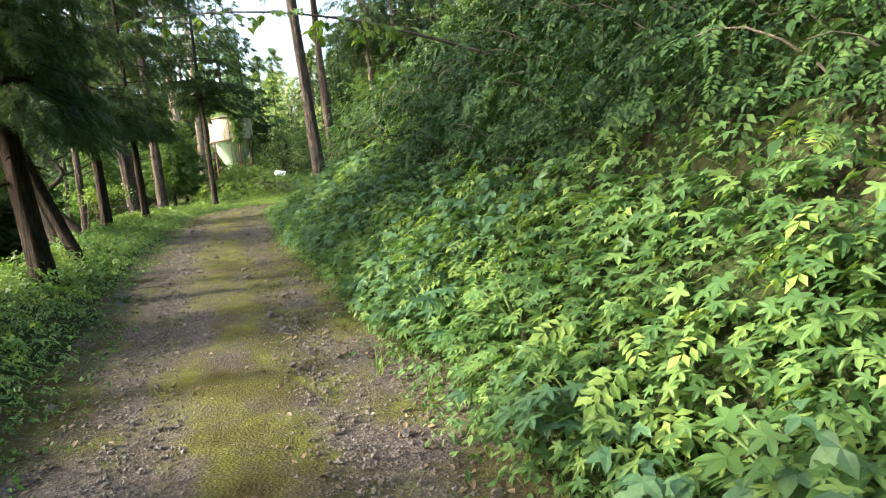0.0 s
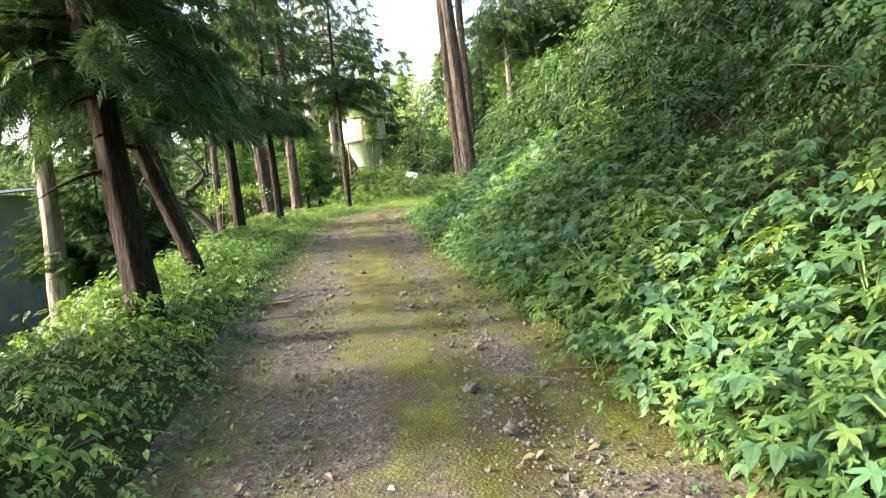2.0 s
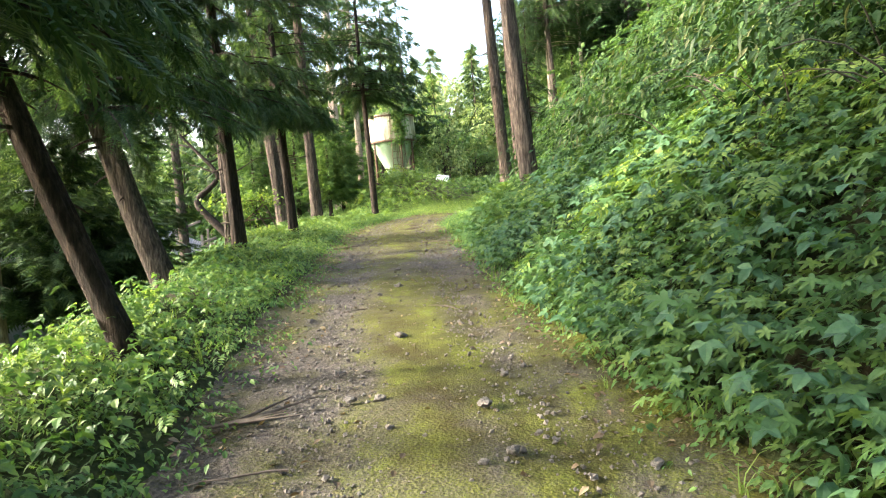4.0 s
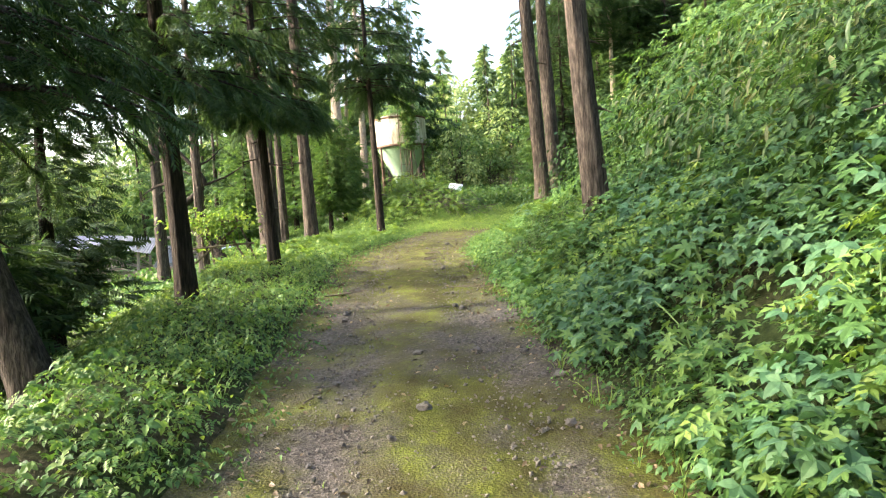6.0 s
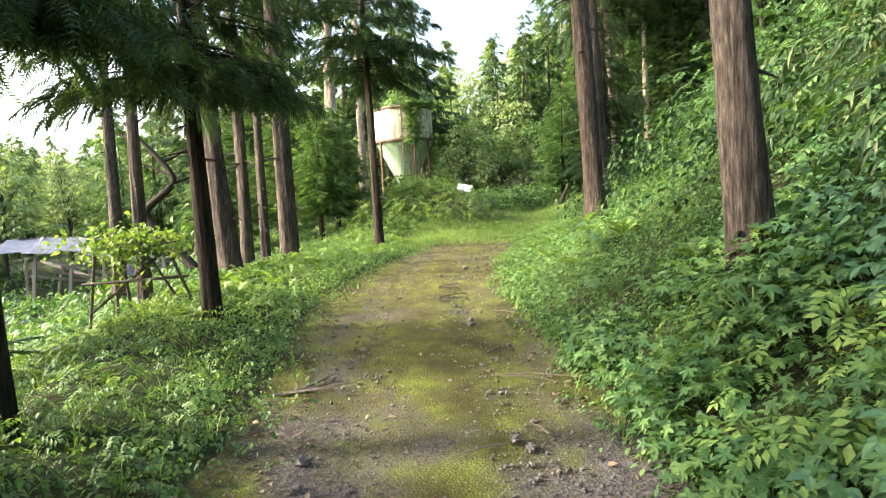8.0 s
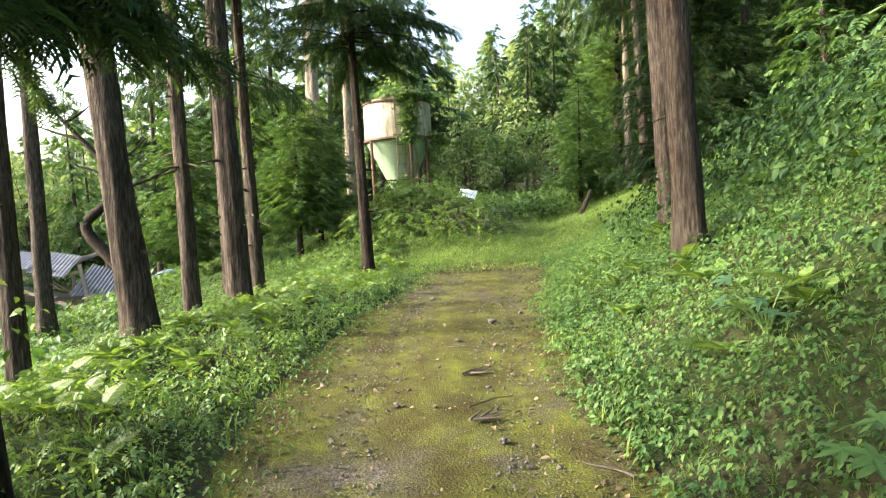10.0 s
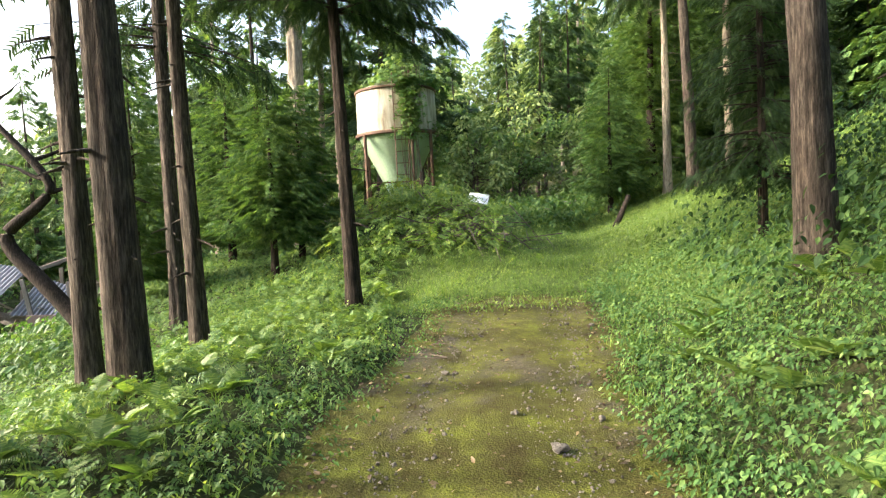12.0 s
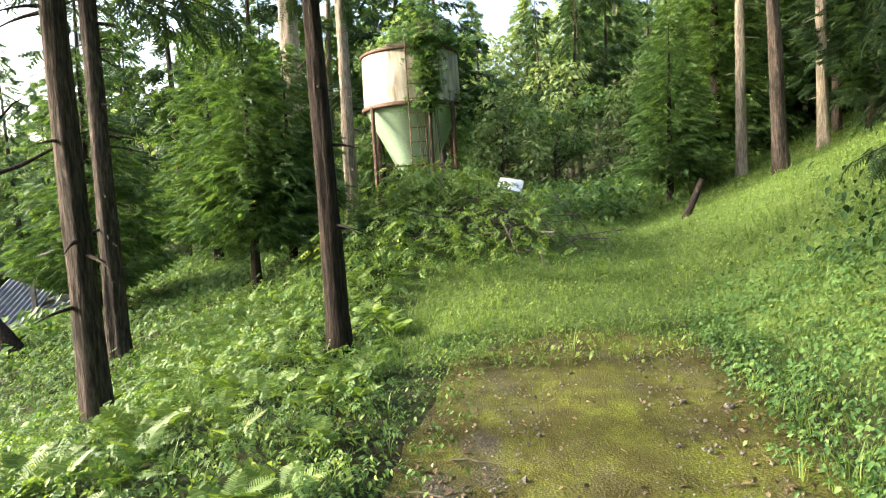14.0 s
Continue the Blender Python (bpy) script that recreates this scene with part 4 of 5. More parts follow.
def silo():
    x, y, ring = -0.33, 33.9, 4.6
    g0 = float(land(x, y))
    top = thing("feed_silo", pose(x, y, 0, 0, -1.2, 0), "weathered white and green fibreglass feed silo on rusty legs", "silo")
    R = 1.10
    shell = [(R, ring), (R, ring + 0.1), (R - 0.012, ring + 0.6), (R - 0.02, ring + 1.15), (R - 0.06, ring + 1.17), (R - 0.05, ring + 1.0), (R - 0.05, ring)]
    part("cylinder", tri_mesh("cylinder", *lathe(shell), smooth=True), M_SILO, top, "stained off-white fibreglass cylinder")
    cone = [(R - 0.01, ring), (R - 0.05, ring - 0.06), (0.24, ring - 1.72), (0.22, ring - 1.95), (0.18, ring - 1.95), (0.2, ring - 1.7), (R - 0.1, ring - 0.06)]
    part("hopper", tri_mesh("hopper", *lathe(cone), smooth=True), M_GREENP, top, "pale green fibreglass hopper cone")
    band = lambda z, r, h: lathe([(r - 0.03, z - h), (r + 0.035, z - h), (r + 0.05, z - h * 0.6), (r + 0.05, z + h * 0.6), (r + 0.035, z + h), (r - 0.03, z + h)])
    part("girdle", tri_mesh("girdle", *band(ring, R, 0.045)), M_RUST, top, "dark rusted steel girdle")
    part("rim", tri_mesh("rim", *band(ring + 1.16, R - 0.03, 0.035)), M_RUST, top, "dark rusted rim")
    part("roof", tri_mesh("roof", *lathe([(R, ring + 1.17), (R * 0.6, ring + 1.38), (0.28, ring + 1.52), (0.26, ring + 1.6), (0.0, ring + 1.62)]), smooth=True), M_SILO, top)
    part("outlet", tri_mesh("outlet", *lathe([(0.2, ring - 1.9), (0.26, ring - 1.92), (0.26, ring - 2.05), (0.18, ring - 2.08), (0.18, ring - 2.2), (0.0, ring - 2.2)], 20)), M_RUST, top)
    for a in (40, 140, 220, 320):
        c, s = math.cos(radians(a)), math.sin(radians(a))
        part("leg", tri_mesh("leg", *rod(((R + 0.03) * c, (R + 0.03) * s, ring), ((R + 0.03) * c, (R + 0.03) * s, float(land(x + c, y + s)) - 0.2), 0.045)), M_RUST, top, "rusty steel leg")
    for a, b in ((40, 140), (140, 220), (220, 320), (320, 40)):
        p = [((R + 0.03) * math.cos(radians(q)), (R + 0.03) * math.sin(radians(q))) for q in (a, b)]
        part("brace", tri_mesh("brace", *rod((*p[0], ring - 1.3), (*p[1], ring - 1.3), 0.022, 6)), M_RUST, top)
    lx, ly = 0.1, -R - 0.16
    for s in (-1, 1):
        part("ladder_rail", tri_mesh("ladder_rail", *rod((lx + s * 0.17, ly, g0 + 0.4), (lx + s * 0.17, ly, ring + 1.45), 0.018, 6)), M_RUST, top, "rusty ladder rail")
    for k in range(13):
        z = g0 + 0.6 + 0.3 * k
        if z < ring + 1.4:
            part("rung", tri_mesh("rung", *rod((lx - 0.17, ly, z), (lx + 0.17, ly, z), 0.012, 6)), M_RUST, top)
    for z in (ring, ring + 1.1):
        for s in (-1, 1):
            part("ladder_bracket", tri_mesh("ladder_bracket", *rod((lx + s * 0.17, ly, z), (lx + s * 0.17, -R + 0.02, z), 0.014, 6)), M_RUST, top)
    part("feed_pipe", tri_mesh("feed_pipe", *rod((lx + 0.26, ly + 0.05, ring - 1.8), (lx + 0.26, ly + 0.05, ring + 1.5), 0.035, 8)), M_RUST, top, "rusty filling pipe")
    # vines over the roof and down the ladder
    vine = thing("climbing_vine", pose(x, y, 0), "leafy creeper heaped over the silo roof and ladder", "vine")
    g = np.random.default_rng(8)
    n = 1700
    p = np.stack([g.normal(0.12, 0.42, n), g.normal(-0.45, 0.42, n), np.zeros(n)], 1)
    p[:, 2] = ring + 1.2 + np.abs(g.normal(0, 0.62, n)) * np.exp(-((p[:, 0] - 0.1) ** 2 + (p[:, 1] + 0.4) ** 2) / 0.5) + 0.1
    hang = np.stack([0.22 + g.normal(0, 0.16, 900), -R - 0.12 - np.abs(g.normal(0, 0.10, 900)), ring + 1.3 - g.uniform(0, 1, 900) ** 1.7 * 1.5], 1)
    hang2 = np.stack([g.normal(0.95, 0.12, 420), g.normal(-0.62, 0.12, 420), ring + 0.3 - g.uniform(0, 1, 420) * 2.4], 1)
    q = np.concatenate([p, hang, hang2])
    d = np.arctan2(q[:, 1] + 0.2, q[:, 0]) + g.normal(0, 0.9, len(q))
    part("leaves", tri_mesh("leaves", *strew(LOBED, q, d, g.uniform(-0.1, 1.1, len(q)), g.normal(0, 0.4, len(q)), g.uniform(0.07, 0.16, len(q)))), M_VINE, vine)
    for k in range(7):
        s = np.linspace(0, 1, 14)
        path = np.stack([0.05 + 0.07 * k + 0.05 * np.sin(s * 9 + k), -R - 0.13 + 0.04 * np.sin(s * 7 + 2 * k), g0 + 0.3 + (ring + 1.3 - g0) * s], 1)
        part("stem", tri_mesh("stem", *tube(path, 0.014 * (1 - 0.5 * s), 5)), M_TWIG, vine)


silo()


# ---- the ruined shed, the block wall, the trellis and the litter at the clearing ----
def box(w, d, h, bev=0.006):
    bm = bmesh.new()
    bmesh.ops.create_cube(bm, size=1)
    bmesh.ops.scale(bm, vec=(w, d, h), verts=bm.verts)
    bmesh.ops.bevel(bm, geom=bm.edges[:], offset=bev, segments=1, affect="EDGES")
    return bm


def corrugated(w, d, waves, name="roof_sheet"):
    n = waves * 4 + 1
    xs = np.linspace(-w / 2, w / 2, n)
    zs = 0.018 * np.sin(np.linspace(0, waves * 6.283, n))
    V = [(a, b, z + t) for t in (0, -0.004) for b in (-d / 2, d / 2) for a, z in zip(xs, zs)]
    F = []
    for k in range(n - 1):
        F += [(k, k + 1, n + k + 1), (k, n + k + 1, n + k), (2 * n + k, 3 * n + k + 1, 2 * n + k + 1), (2 * n + k, 3 * n + k, 3 * n + k + 1)]
    return tri_mesh(name, V, F)


def shed():
    x, y = -13.2, 36.3
    z = float(land(x, y))
    top = thing("collapsed_shed", pose(x, y, z, 0, 0, 12), "collapsed wooden shed with slipped grey roof sheets", "shed")
    g = np.random.default_rng(6)
    for px in (-3, -1.8, -0.6, 0.6, 1.8, 2.8):
        for py in (-1.5, 1.5):
            h = 2.5 + g.uniform(-0.6, 0.3)
            part("post", box(0.11, 0.11, h), M_WOOD, top, at=pose(px, py, h / 2 - 0.1, g.uniform(-6, 6), g.uniform(-12, 12), 0))
    for k in range(9):
        part("beam", box(g.uniform(2.0, 4.2), 0.09, 0.12), M_WOOD, top, at=pose(g.uniform(-2, 2.2), g.uniform(-1.8, 1.6), g.uniform(0.7, 2.6), g.uniform(-8, 8), g.uniform(-22, 22), g.uniform(-30, 30)))
    for px, py, pz, rx, ry in ((-2.6, -0.8, 2.75, 14, -2), (-1.5, -0.9, 2.72, 16, 3), (-0.4, -0.8, 2.7, 13, 6), (0.7, -0.9, 2.5, 18, 12), (-2.2, 0.9, 2.8, -12, 1), (-0.6, 0.9, 2.7, -10, 5), (1.9, -0.6, 1.7, 30, 24), (2.6, 0.4, 1.2, 12, 38)):
        part("roof_sheet", corrugated(1.1, 2.0, 10), M_ZINC, top, "dull grey corrugated sheet", at=pose(px, py, pz, rx, ry, 0))
    part("board", box(1.1, 0.04, 0.7), M_PINK, top, "faded red board", at=pose(2.3, -1.9, 1.1, 8, 4, 6))
    part("board", box(1.6, 0.04, 0.6), M_PINK, top, "faded red board", at=pose(3.6, -1.2, 0.6, -20, 8, 14))
    for k in range(26):
        part("plank", box(g.uniform(0.9, 2.4), g.uniform(0.08, 0.2), 0.03), M_WOOD, top, at=pose(g.uniform(0.5, 5.2), g.uniform(-2.6, 0.8), g.uniform(0.2, 1.5), g.uniform(-25, 25), g.uniform(-40, 40), g.uniform(0, 180)))
    tarp = grid_mesh("tarp", np.linspace(-0.45, 0.45, 14), np.linspace(-0.35, 0.35, 10), lambda a, b: 0.2 - 0.45 * (a * a + b * b) + 0.12 * fbm(a * 5, b * 5, 4))
    tagged(part("tarpaulin", tarp, M_BLUE_TARP, None, at=pose(x + 5.4, y - 2.6, float(land(x + 5.4, y - 2.6)))), "crumpled blue tarpaulin on the rubble", "tarpaulin")


shed()


def block_building():
    x, y = -9.3, 13.6
    z = float(land(x, y)) - 0.3
    top = thing("block_building", pose(x, y, z, 0, 0, -8), "low grey concrete-block outbuilding below the track", "building")
    W, D, H = 4.6, 4.0, 3.3
    for px, py, w, d in ((0, -D / 2, W, 0.18), (0, D / 2, W, 0.18), (-W / 2 + 0.09, 0, 0.18, D - 0.2), (W / 2 - 0.09, 0, 0.18, D - 0.2)):
        part("wall", box(w, d, H, 0.01), M_CONC, top, at=pose(px, py, H / 2))
    me = bm_mesh("block", box(0.385, 0.02, 0.185, 0.006))
    for r in range(16):
        for c in range(11):
            part("block", me, M_CONC, top, at=pose(-W / 2 + 0.3 + c * 0.4 + (0.1 if r % 2 else 0), -D / 2 - 0.098, 0.15 + r * 0.196))
    part("roof", corrugated(W + 0.6, D + 0.6, 40, "roof"), M_ZINC, top, at=pose(0, 0, H + 0.06, 5, 0, 0))


block_building()


def post_trunk():
    x, y = -5.2, 11.0
    tree("cedar_tree", "pale straight trunk rising out of the hollow", "tree", x, y, *conifer_meshes(H=9, r=0.16, lean=0, crown=3.8, reach=1.6, limbs=90, seed=61, stubs=4), M_BARKP, M_CEDAR, "cedars along the track")


post_trunk()


def trellis():
    x, y = -3.35, 16.6
    z = float(land(x, y))
    top = thing("pole_trellis", pose(x, y, z) @ Matrix.Diagonal((0.8, 0.8, 0.74, 1)), "rickety trellis of thin poles under yellow-green vine", "trellis")
    for a, b in (((-0.75, 0, -0.1), (-0.6, 0, 1.25)), ((-0.2, 0.1, -0.1), (-0.35, 0.05, 1.3)), ((0.75, 0, -0.1), (0.25, 0, 1.25)), ((0.55, 0.2, -0.1), (-0.1, 0.1, 1.2)), ((-0.8, -0.05, 0.55), (0.6, -0.05, 0.62)), ((-0.75, 0, 0.1), (0.35, 0, 1.05)), ((-0.75, 0, 1.15), (0.4, 0, 1.1)), ((-0.5, 0.3, 0), (-0.5, 0.25, 1.2))):
        part("pole", tri_mesh("pole", *rod(a, b, 0.022, 7)), M_TWIG, top)
    g = np.random.default_rng(4)
    vine = thing("trellis_vine", pose(x, y, z) @ Matrix.Diagonal((0.8, 0.8, 0.74, 1)), "yellow-green creeper hanging over the pole trellis", "vine")
    n = 900
    q = np.stack([g.normal(-0.15, 0.36, n), g.normal(0, 0.22, n), 1.2 + g.normal(0, 0.12, n) - 0.25 * np.abs(g.normal(0, 1, n)) ** 2 * 0.4], 1)
    part("leaves", tri_mesh("leaves", *strew(OVATE, q, g.uniform(0, 6.28, n), g.uniform(-0.1, 0.9, n), g.normal(0, 0.4, n), g.uniform(0.06, 0.12, n))), M_LIME, vine)
    for k in range(4):
        s = np.linspace(0, 1, 10)
        part("stem", tri_mesh("stem", *tube(np.stack([-0.5 + 0.25 * k + 0.08 * np.sin(8 * s + k), 0.06 * np.cos(7 * s), 1.3 * s - 0.05], 1), 0.008 * (1 - 0.5 * s), 5)), M_TWIG, vine)


trellis()


def overhang():
    """A thin leafy branch that hangs from the bank high over the track."""
    g = np.random.default_rng(44)
    top = thing("overhanging_branch", pose(0, 0, 0), "thin leafy branch hanging from the bank over the track", "branch")
    t = np.linspace(0, 1, 16)
    main = np.stack([3.4 - 4.3 * t, 4.3 - 0.3 * t + 0.1 * np.sin(5 * t), 2.2 + 0.5 * np.sin(2.6 * t) + 0.1 * t], 1)
    main[0, 2] = float(land(3.4, 4.3)) - 0.1
    part("branch", tri_mesh("branch", *tube(main, 0.02 * (1 - 0.85 * t), 6), smooth=True), M_TWIG, top)
    at, yaw = [], []
    for k in range(17):
        i = int(g.integers(5, 16))
        a, L = g.uniform(0, 6.28), g.uniform(0.25, 0.6)
        s = np.linspace(0, 1, 6)
        twig = main[i] + np.stack([np.cos(a) * L * s, np.sin(a) * L * s, -0.25 * L * s * s], 1)
        part("twig", tri_mesh("twig", *tube(twig, 0.006 * (1 - 0.7 * s), 4)), M_TWIG, top)
        for q in range(9):
            j = g.uniform(0.2, 1)
            at.append([np.interp(j, s, twig[:, c]) for c in range(3)])
            yaw.append(a + g.choice((-1, 1)) * g.uniform(0.3, 1.2))
    n = len(at)
    part("leaves", tri_mesh("leaves", *strew(OVATE, np.array(at), np.array(yaw), g.uniform(0.1, 0.9, n), g.normal(0, 0.4, n), g.uniform(0.07, 0.12, n))), M_LIME, top)


overhang()


def loose_wood():
    g = np.random.default_rng(12)
    # leaning stub at the end of the meadow
    x, y = 4.85, 31.7
    top = thing("leaning_stump", pose(x, y, float(land(x, y)) - 0.1), "grey leaning stump in the meadow grass", "stump")
    s = np.linspace(0, 1, 9)
    part("stem", tri_mesh("stem", *tube(np.stack([0.42 * s, 0.05 * s, 0.85 * s], 1), 0.085 - 0.025 * s, 12, 0.12, 3), smooth=True), M_BARKD, top)
    # felled logs
    for k in range(7):
        x, y = 3.4 + 0.5 * k + g.normal(0, 0.2), 38.5 + g.normal(0, 0.7)
        L, r = g.uniform(1.6, 3.0), g.uniform(0.09, 0.16)
        s = np.linspace(-0.5, 0.5, 9)
        log = part("log", tri_mesh("log", *tube(np.stack([L * s, 0.04 * np.sin(6 * s), 0 * s], 1), np.full(9, r), 10, 0.08, k), smooth=True), M_WOOD, None, at=pose(x, y, float(land(x, y)) + r * 0.8 + 0.12 * (k % 3), 0, g.uniform(-10, 10), g.uniform(-35, 35)))
        tagged(log, "grey felled log lying at the end of the meadow", "log", "felled logs")
    # brush heap before the silo
    V = []
    for _ in range(150):
        a = np.array([g.normal(0.9, 0.7), g.normal(30.0, 0.7), 0])
        a[2] = float(land(a[0], a[1])) + g.uniform(0.0, 0.5)
        d = g.normal(0, 1, 3) * (1, 1, 0.35)
        d /= np.linalg.norm(d)
        V.append(tube(a + d * np.linspace(-0.5, 0.5, 4)[:, None] * g.uniform(0.5, 1.3), np.array([0.012, 0.01, 0.007, 0.003]), 4, cap=False))
    stuff("brush_heap", V, M_TWIG, "tangled heap of dead branches before the silo", "brush")
    # white sheet caught in the bushes
    sheet = grid_mesh("sheet", np.linspace(-0.3, 0.3, 16), np.linspace(-0.25, 0.25, 14), lambda a, b: 0.1 * (fbm(a * 4 + 3, b * 4, 8) - 0.5) - 0.25 * np.abs(a) ** 1.5)
    tagged(part("plastic_sheet", sheet, M_WHITE, None, at=pose(1.9, 35.0, 2.86, 38, 12, -12)), "crumpled white plastic sheet caught on shrubs", "sheet")
    rest = thing("shrub_stem", pose(1.86, 35.12, float(land(1.86, 35.12))), "bare shrub stem that holds the plastic sheet", "shrub")
    part("stem", tri_mesh("stem", *rod((0, 0, -0.1), (0.04, -0.1, 2.83 - float(land(1.86, 35.12))), 0.03, 7)), M_TWIG, rest)


loose_wood()


# ---- undergrowth ----
def dr(x, y):
    """How far a place lies outside the road's right edge."""
    return x - road_c(y) - HALF


def dl(x, y):
    return road_c(y) - HALF - x


def clamp(v):
    return np.clip(v, 0, 1)


def undergrowth():
    bank = lambda lo, hi: lambda x, y: clamp((dr(x, y) - lo) * 5 + 0.2) * (dr(x, y) > lo) * clamp((np.minimum(hi, np.interp(y, [0, 5, 10], [1.45, 1.25, 5])) - dr(x, y)) * 2)
    W = math.pi  # most leaves on the bank look out over the road
    # lobed herbs, the main cover of the near bank
    x, y = place(9500, 0.6, 4.2, -4, 14.5, lambda x, y: bank(0.12, 2.8)(x, y) * (fbm(x * 0.8, y * 0.8, 41) > 0.32), 1)
    x2, y2 = place(4200, 0.6, 4.2, -4, 14.5, lambda x, y: bank(0.1, 2.8)(x, y) * (fbm(x * 0.8, y * 0.8, 42) > 0.47), 2)
    stuff("bank_herbs", [herbs(x, y, LOBED, 7, (0.08, 0.42), 0.2, (0.045, 0.10), 3, W)], M_HERB, "lobed green herb leaves covering the bank", "undergrowth")
    stuff("broad_herbs", [herbs(x2, y2, TREFOIL, 5, (0.15, 0.45), 0.2, (0.09, 0.17), 4, W)], M_BLUE, "blue-green three-part leaves on the bank", "undergrowth")
    x, y = place(1500, 0.6, 5.0, -4, 13.5, lambda x, y: bank(0.3, 4.5)(x, y) * (fbm(x * 0.7, y * 0.7, 43) > 0.5), 5)
    stuff("lime_herbs", [herbs(x, y, PINNATE, 4, (0.2, 0.5), 0.2, (0.14, 0.26), 6, W)], M_LIME, "yellow-green feathered leaves among the herbs", "undergrowth")
    x, y = place(17000, 0.6, 5.0, -4, 26, lambda x, y: (dr(x, y) > 0.05) * clamp(4.2 - dr(x, y)), 33)
    stuff("bank_cover", [herbs(x, y, SMALL, 5, (0.03, 0.2), 0.15, (0.026, 0.055), 34, W)], M_HERB, "low leafy cover close over the soil of the bank", "undergrowth")
    x, y = place(9000, 0.6, 6.0, 11.5, 27, lambda x, y: bank(0.1, 4.6)(x, y) * clamp((y - 11.5) * 0.4) * np.interp(y, [19, 24], [1, 0.4]), 35)
    stuff("slope_herbs", [herbs(x[::2], y[::2], SMALL, 7, (0.03, 0.17), 0.15, (0.024, 0.048), 36), herbs(x[1::2], y[1::2], TREFOIL, 4, (0.05, 0.22), 0.16, (0.045, 0.09), 40)], M_HERB, "small fresh green leaves over the gentle slope", "undergrowth")
    # small creeping leaves along both edges of the road
    edge = lambda x, y: np.maximum(clamp(1 - np.abs(dr(x, y) - 0.18) * 2.6), clamp(1 - np.abs(dl(x, y) - 0.3) * 1.7)) * (y < 25.5)
    x, y = place(30000, -3.6, 3.2, -3, 26, edge, 7)
    stuff("creeping_herbs", [herbs(x, y, SMALL, 5, (0.02, 0.12), 0.10, (0.022, 0.048), 8)], M_HERB, "small creeping leaves along the edge of the track", "undergrowth")
    # left verge
    verge = lambda x, y: clamp(dl(x, y) * 3 - 0.2) * (dl(x, y) < 5)
    x, y = place(17000, -6.5, -0.6, -2, 30, lambda x, y: verge(x, y) * clamp(1.4 - dl(x, y) * 0.25), 9)
    stuff("verge_herbs", [herbs(x[::2], y[::2], SMALL, 6, (0.04, 0.20), 0.16, (0.028, 0.058), 10, None, (0.0, 0.5)), herbs(x[1::2], y[1::2], PINNATE, 3, (0.06, 0.26), 0.16, (0.08, 0.16), 50)], M_VINE, "green verge herbs under the cedars", "undergrowth")
    x, y = place(9500, -6.5, -0.6, 3, 30, lambda x, y: verge(x, y) * np.interp(y, [5, 12], [0.25, 1]) * (fbm(x * 0.7, y * 0.7, 44) > 0.45), 11)
    stuff("bright_verge_herbs", [herbs(x, y, SMALL, 6, (0.05, 0.24), 0.16, (0.025, 0.052), 12)], M_LIME, "sunlit yellow-green leaves along the verge", "undergrowth")
    x, y = place(5200, -5, -0.6, -3, 20, lambda x, y: clamp(dl(x, y) * 3 - 0.7) * (dl(x, y) < 3.4) * np.interp(y, [8, 13], [1, 0.1]) * (fbm(x * 0.9, y * 0.9, 47) > 0.42), 48)
    stuff("verge_broad_herbs", [herbs(x, y, TREFOIL, 5, (0.08, 0.30), 0.18, (0.06, 0.12), 49)], M_HERB, "three-part leaves of bushy herbs on the verge", "undergrowth")
    # upper bank: dwarf bamboo, and shrubs with the bank's shade put into their leaves
    x, y = place(2600, 2.2, 9, -5, 16, lambda x, y: np.interp(y, [4, 9], [0.14, 0.9]) * clamp(dr(x, y) - 1.4) * clamp((7 - dr(x, y))) * (fbm(x * 0.6, y * 0.6, 45) > 0.42), 13)
    stuff("dwarf_bamboo", [herbs(x, y, LANCE, 8, (0.5, 1.3), 0.35, (0.11, 0.22), 14, W, (-0.1, 1.2))], M_SASA, "dwarf bamboo with pale-edged long leaves", "bamboo")
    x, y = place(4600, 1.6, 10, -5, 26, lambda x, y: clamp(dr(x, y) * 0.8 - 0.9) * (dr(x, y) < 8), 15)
    stuff("bank_shrubs", [herbs(x, y, SMALL, 11, (0.3, 1.2), 0.4, (0.05, 0.11), 16, W, (0.0, 1.0))], M_DARK, "green shrub leaves on the upper bank, shade put into their colour", "undergrowth")
    # one shrub twice: shade-darkened leaves on the near stretch, plain green beyond
    for n, y0, y1, seed, mat, name, label in ((700, 3, 10, 17, M_DARK, "arching_shrubs", "feathery shrubs arching from the bank, leaf colour darkened for shade"), (800, 10.5, 19, 37, M_HERB, "sunlit_shrubs", "fresh green feathery shrubs high on the bank")):
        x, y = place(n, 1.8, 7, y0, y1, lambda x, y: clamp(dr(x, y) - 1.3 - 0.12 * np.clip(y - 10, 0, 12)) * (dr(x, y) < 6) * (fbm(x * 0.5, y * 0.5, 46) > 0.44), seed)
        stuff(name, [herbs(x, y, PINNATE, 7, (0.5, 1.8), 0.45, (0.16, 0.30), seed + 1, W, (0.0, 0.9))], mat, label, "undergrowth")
    # leaves with shade in their colour fill the bank above the herbs
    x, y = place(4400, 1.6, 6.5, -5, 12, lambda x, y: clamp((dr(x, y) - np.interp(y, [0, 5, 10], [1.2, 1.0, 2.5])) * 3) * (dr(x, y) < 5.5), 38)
    stuff("shade_painted_growth", [herbs(x, y, PINNATE, 5, (0.05, 0.8), 0.3, (0.13, 0.25), 39, W, (-0.1, 1.1))], M_DARK, "leafy growth high on the near bank, shade put into its colour", "undergrowth")
    g = np.random.default_rng(52)
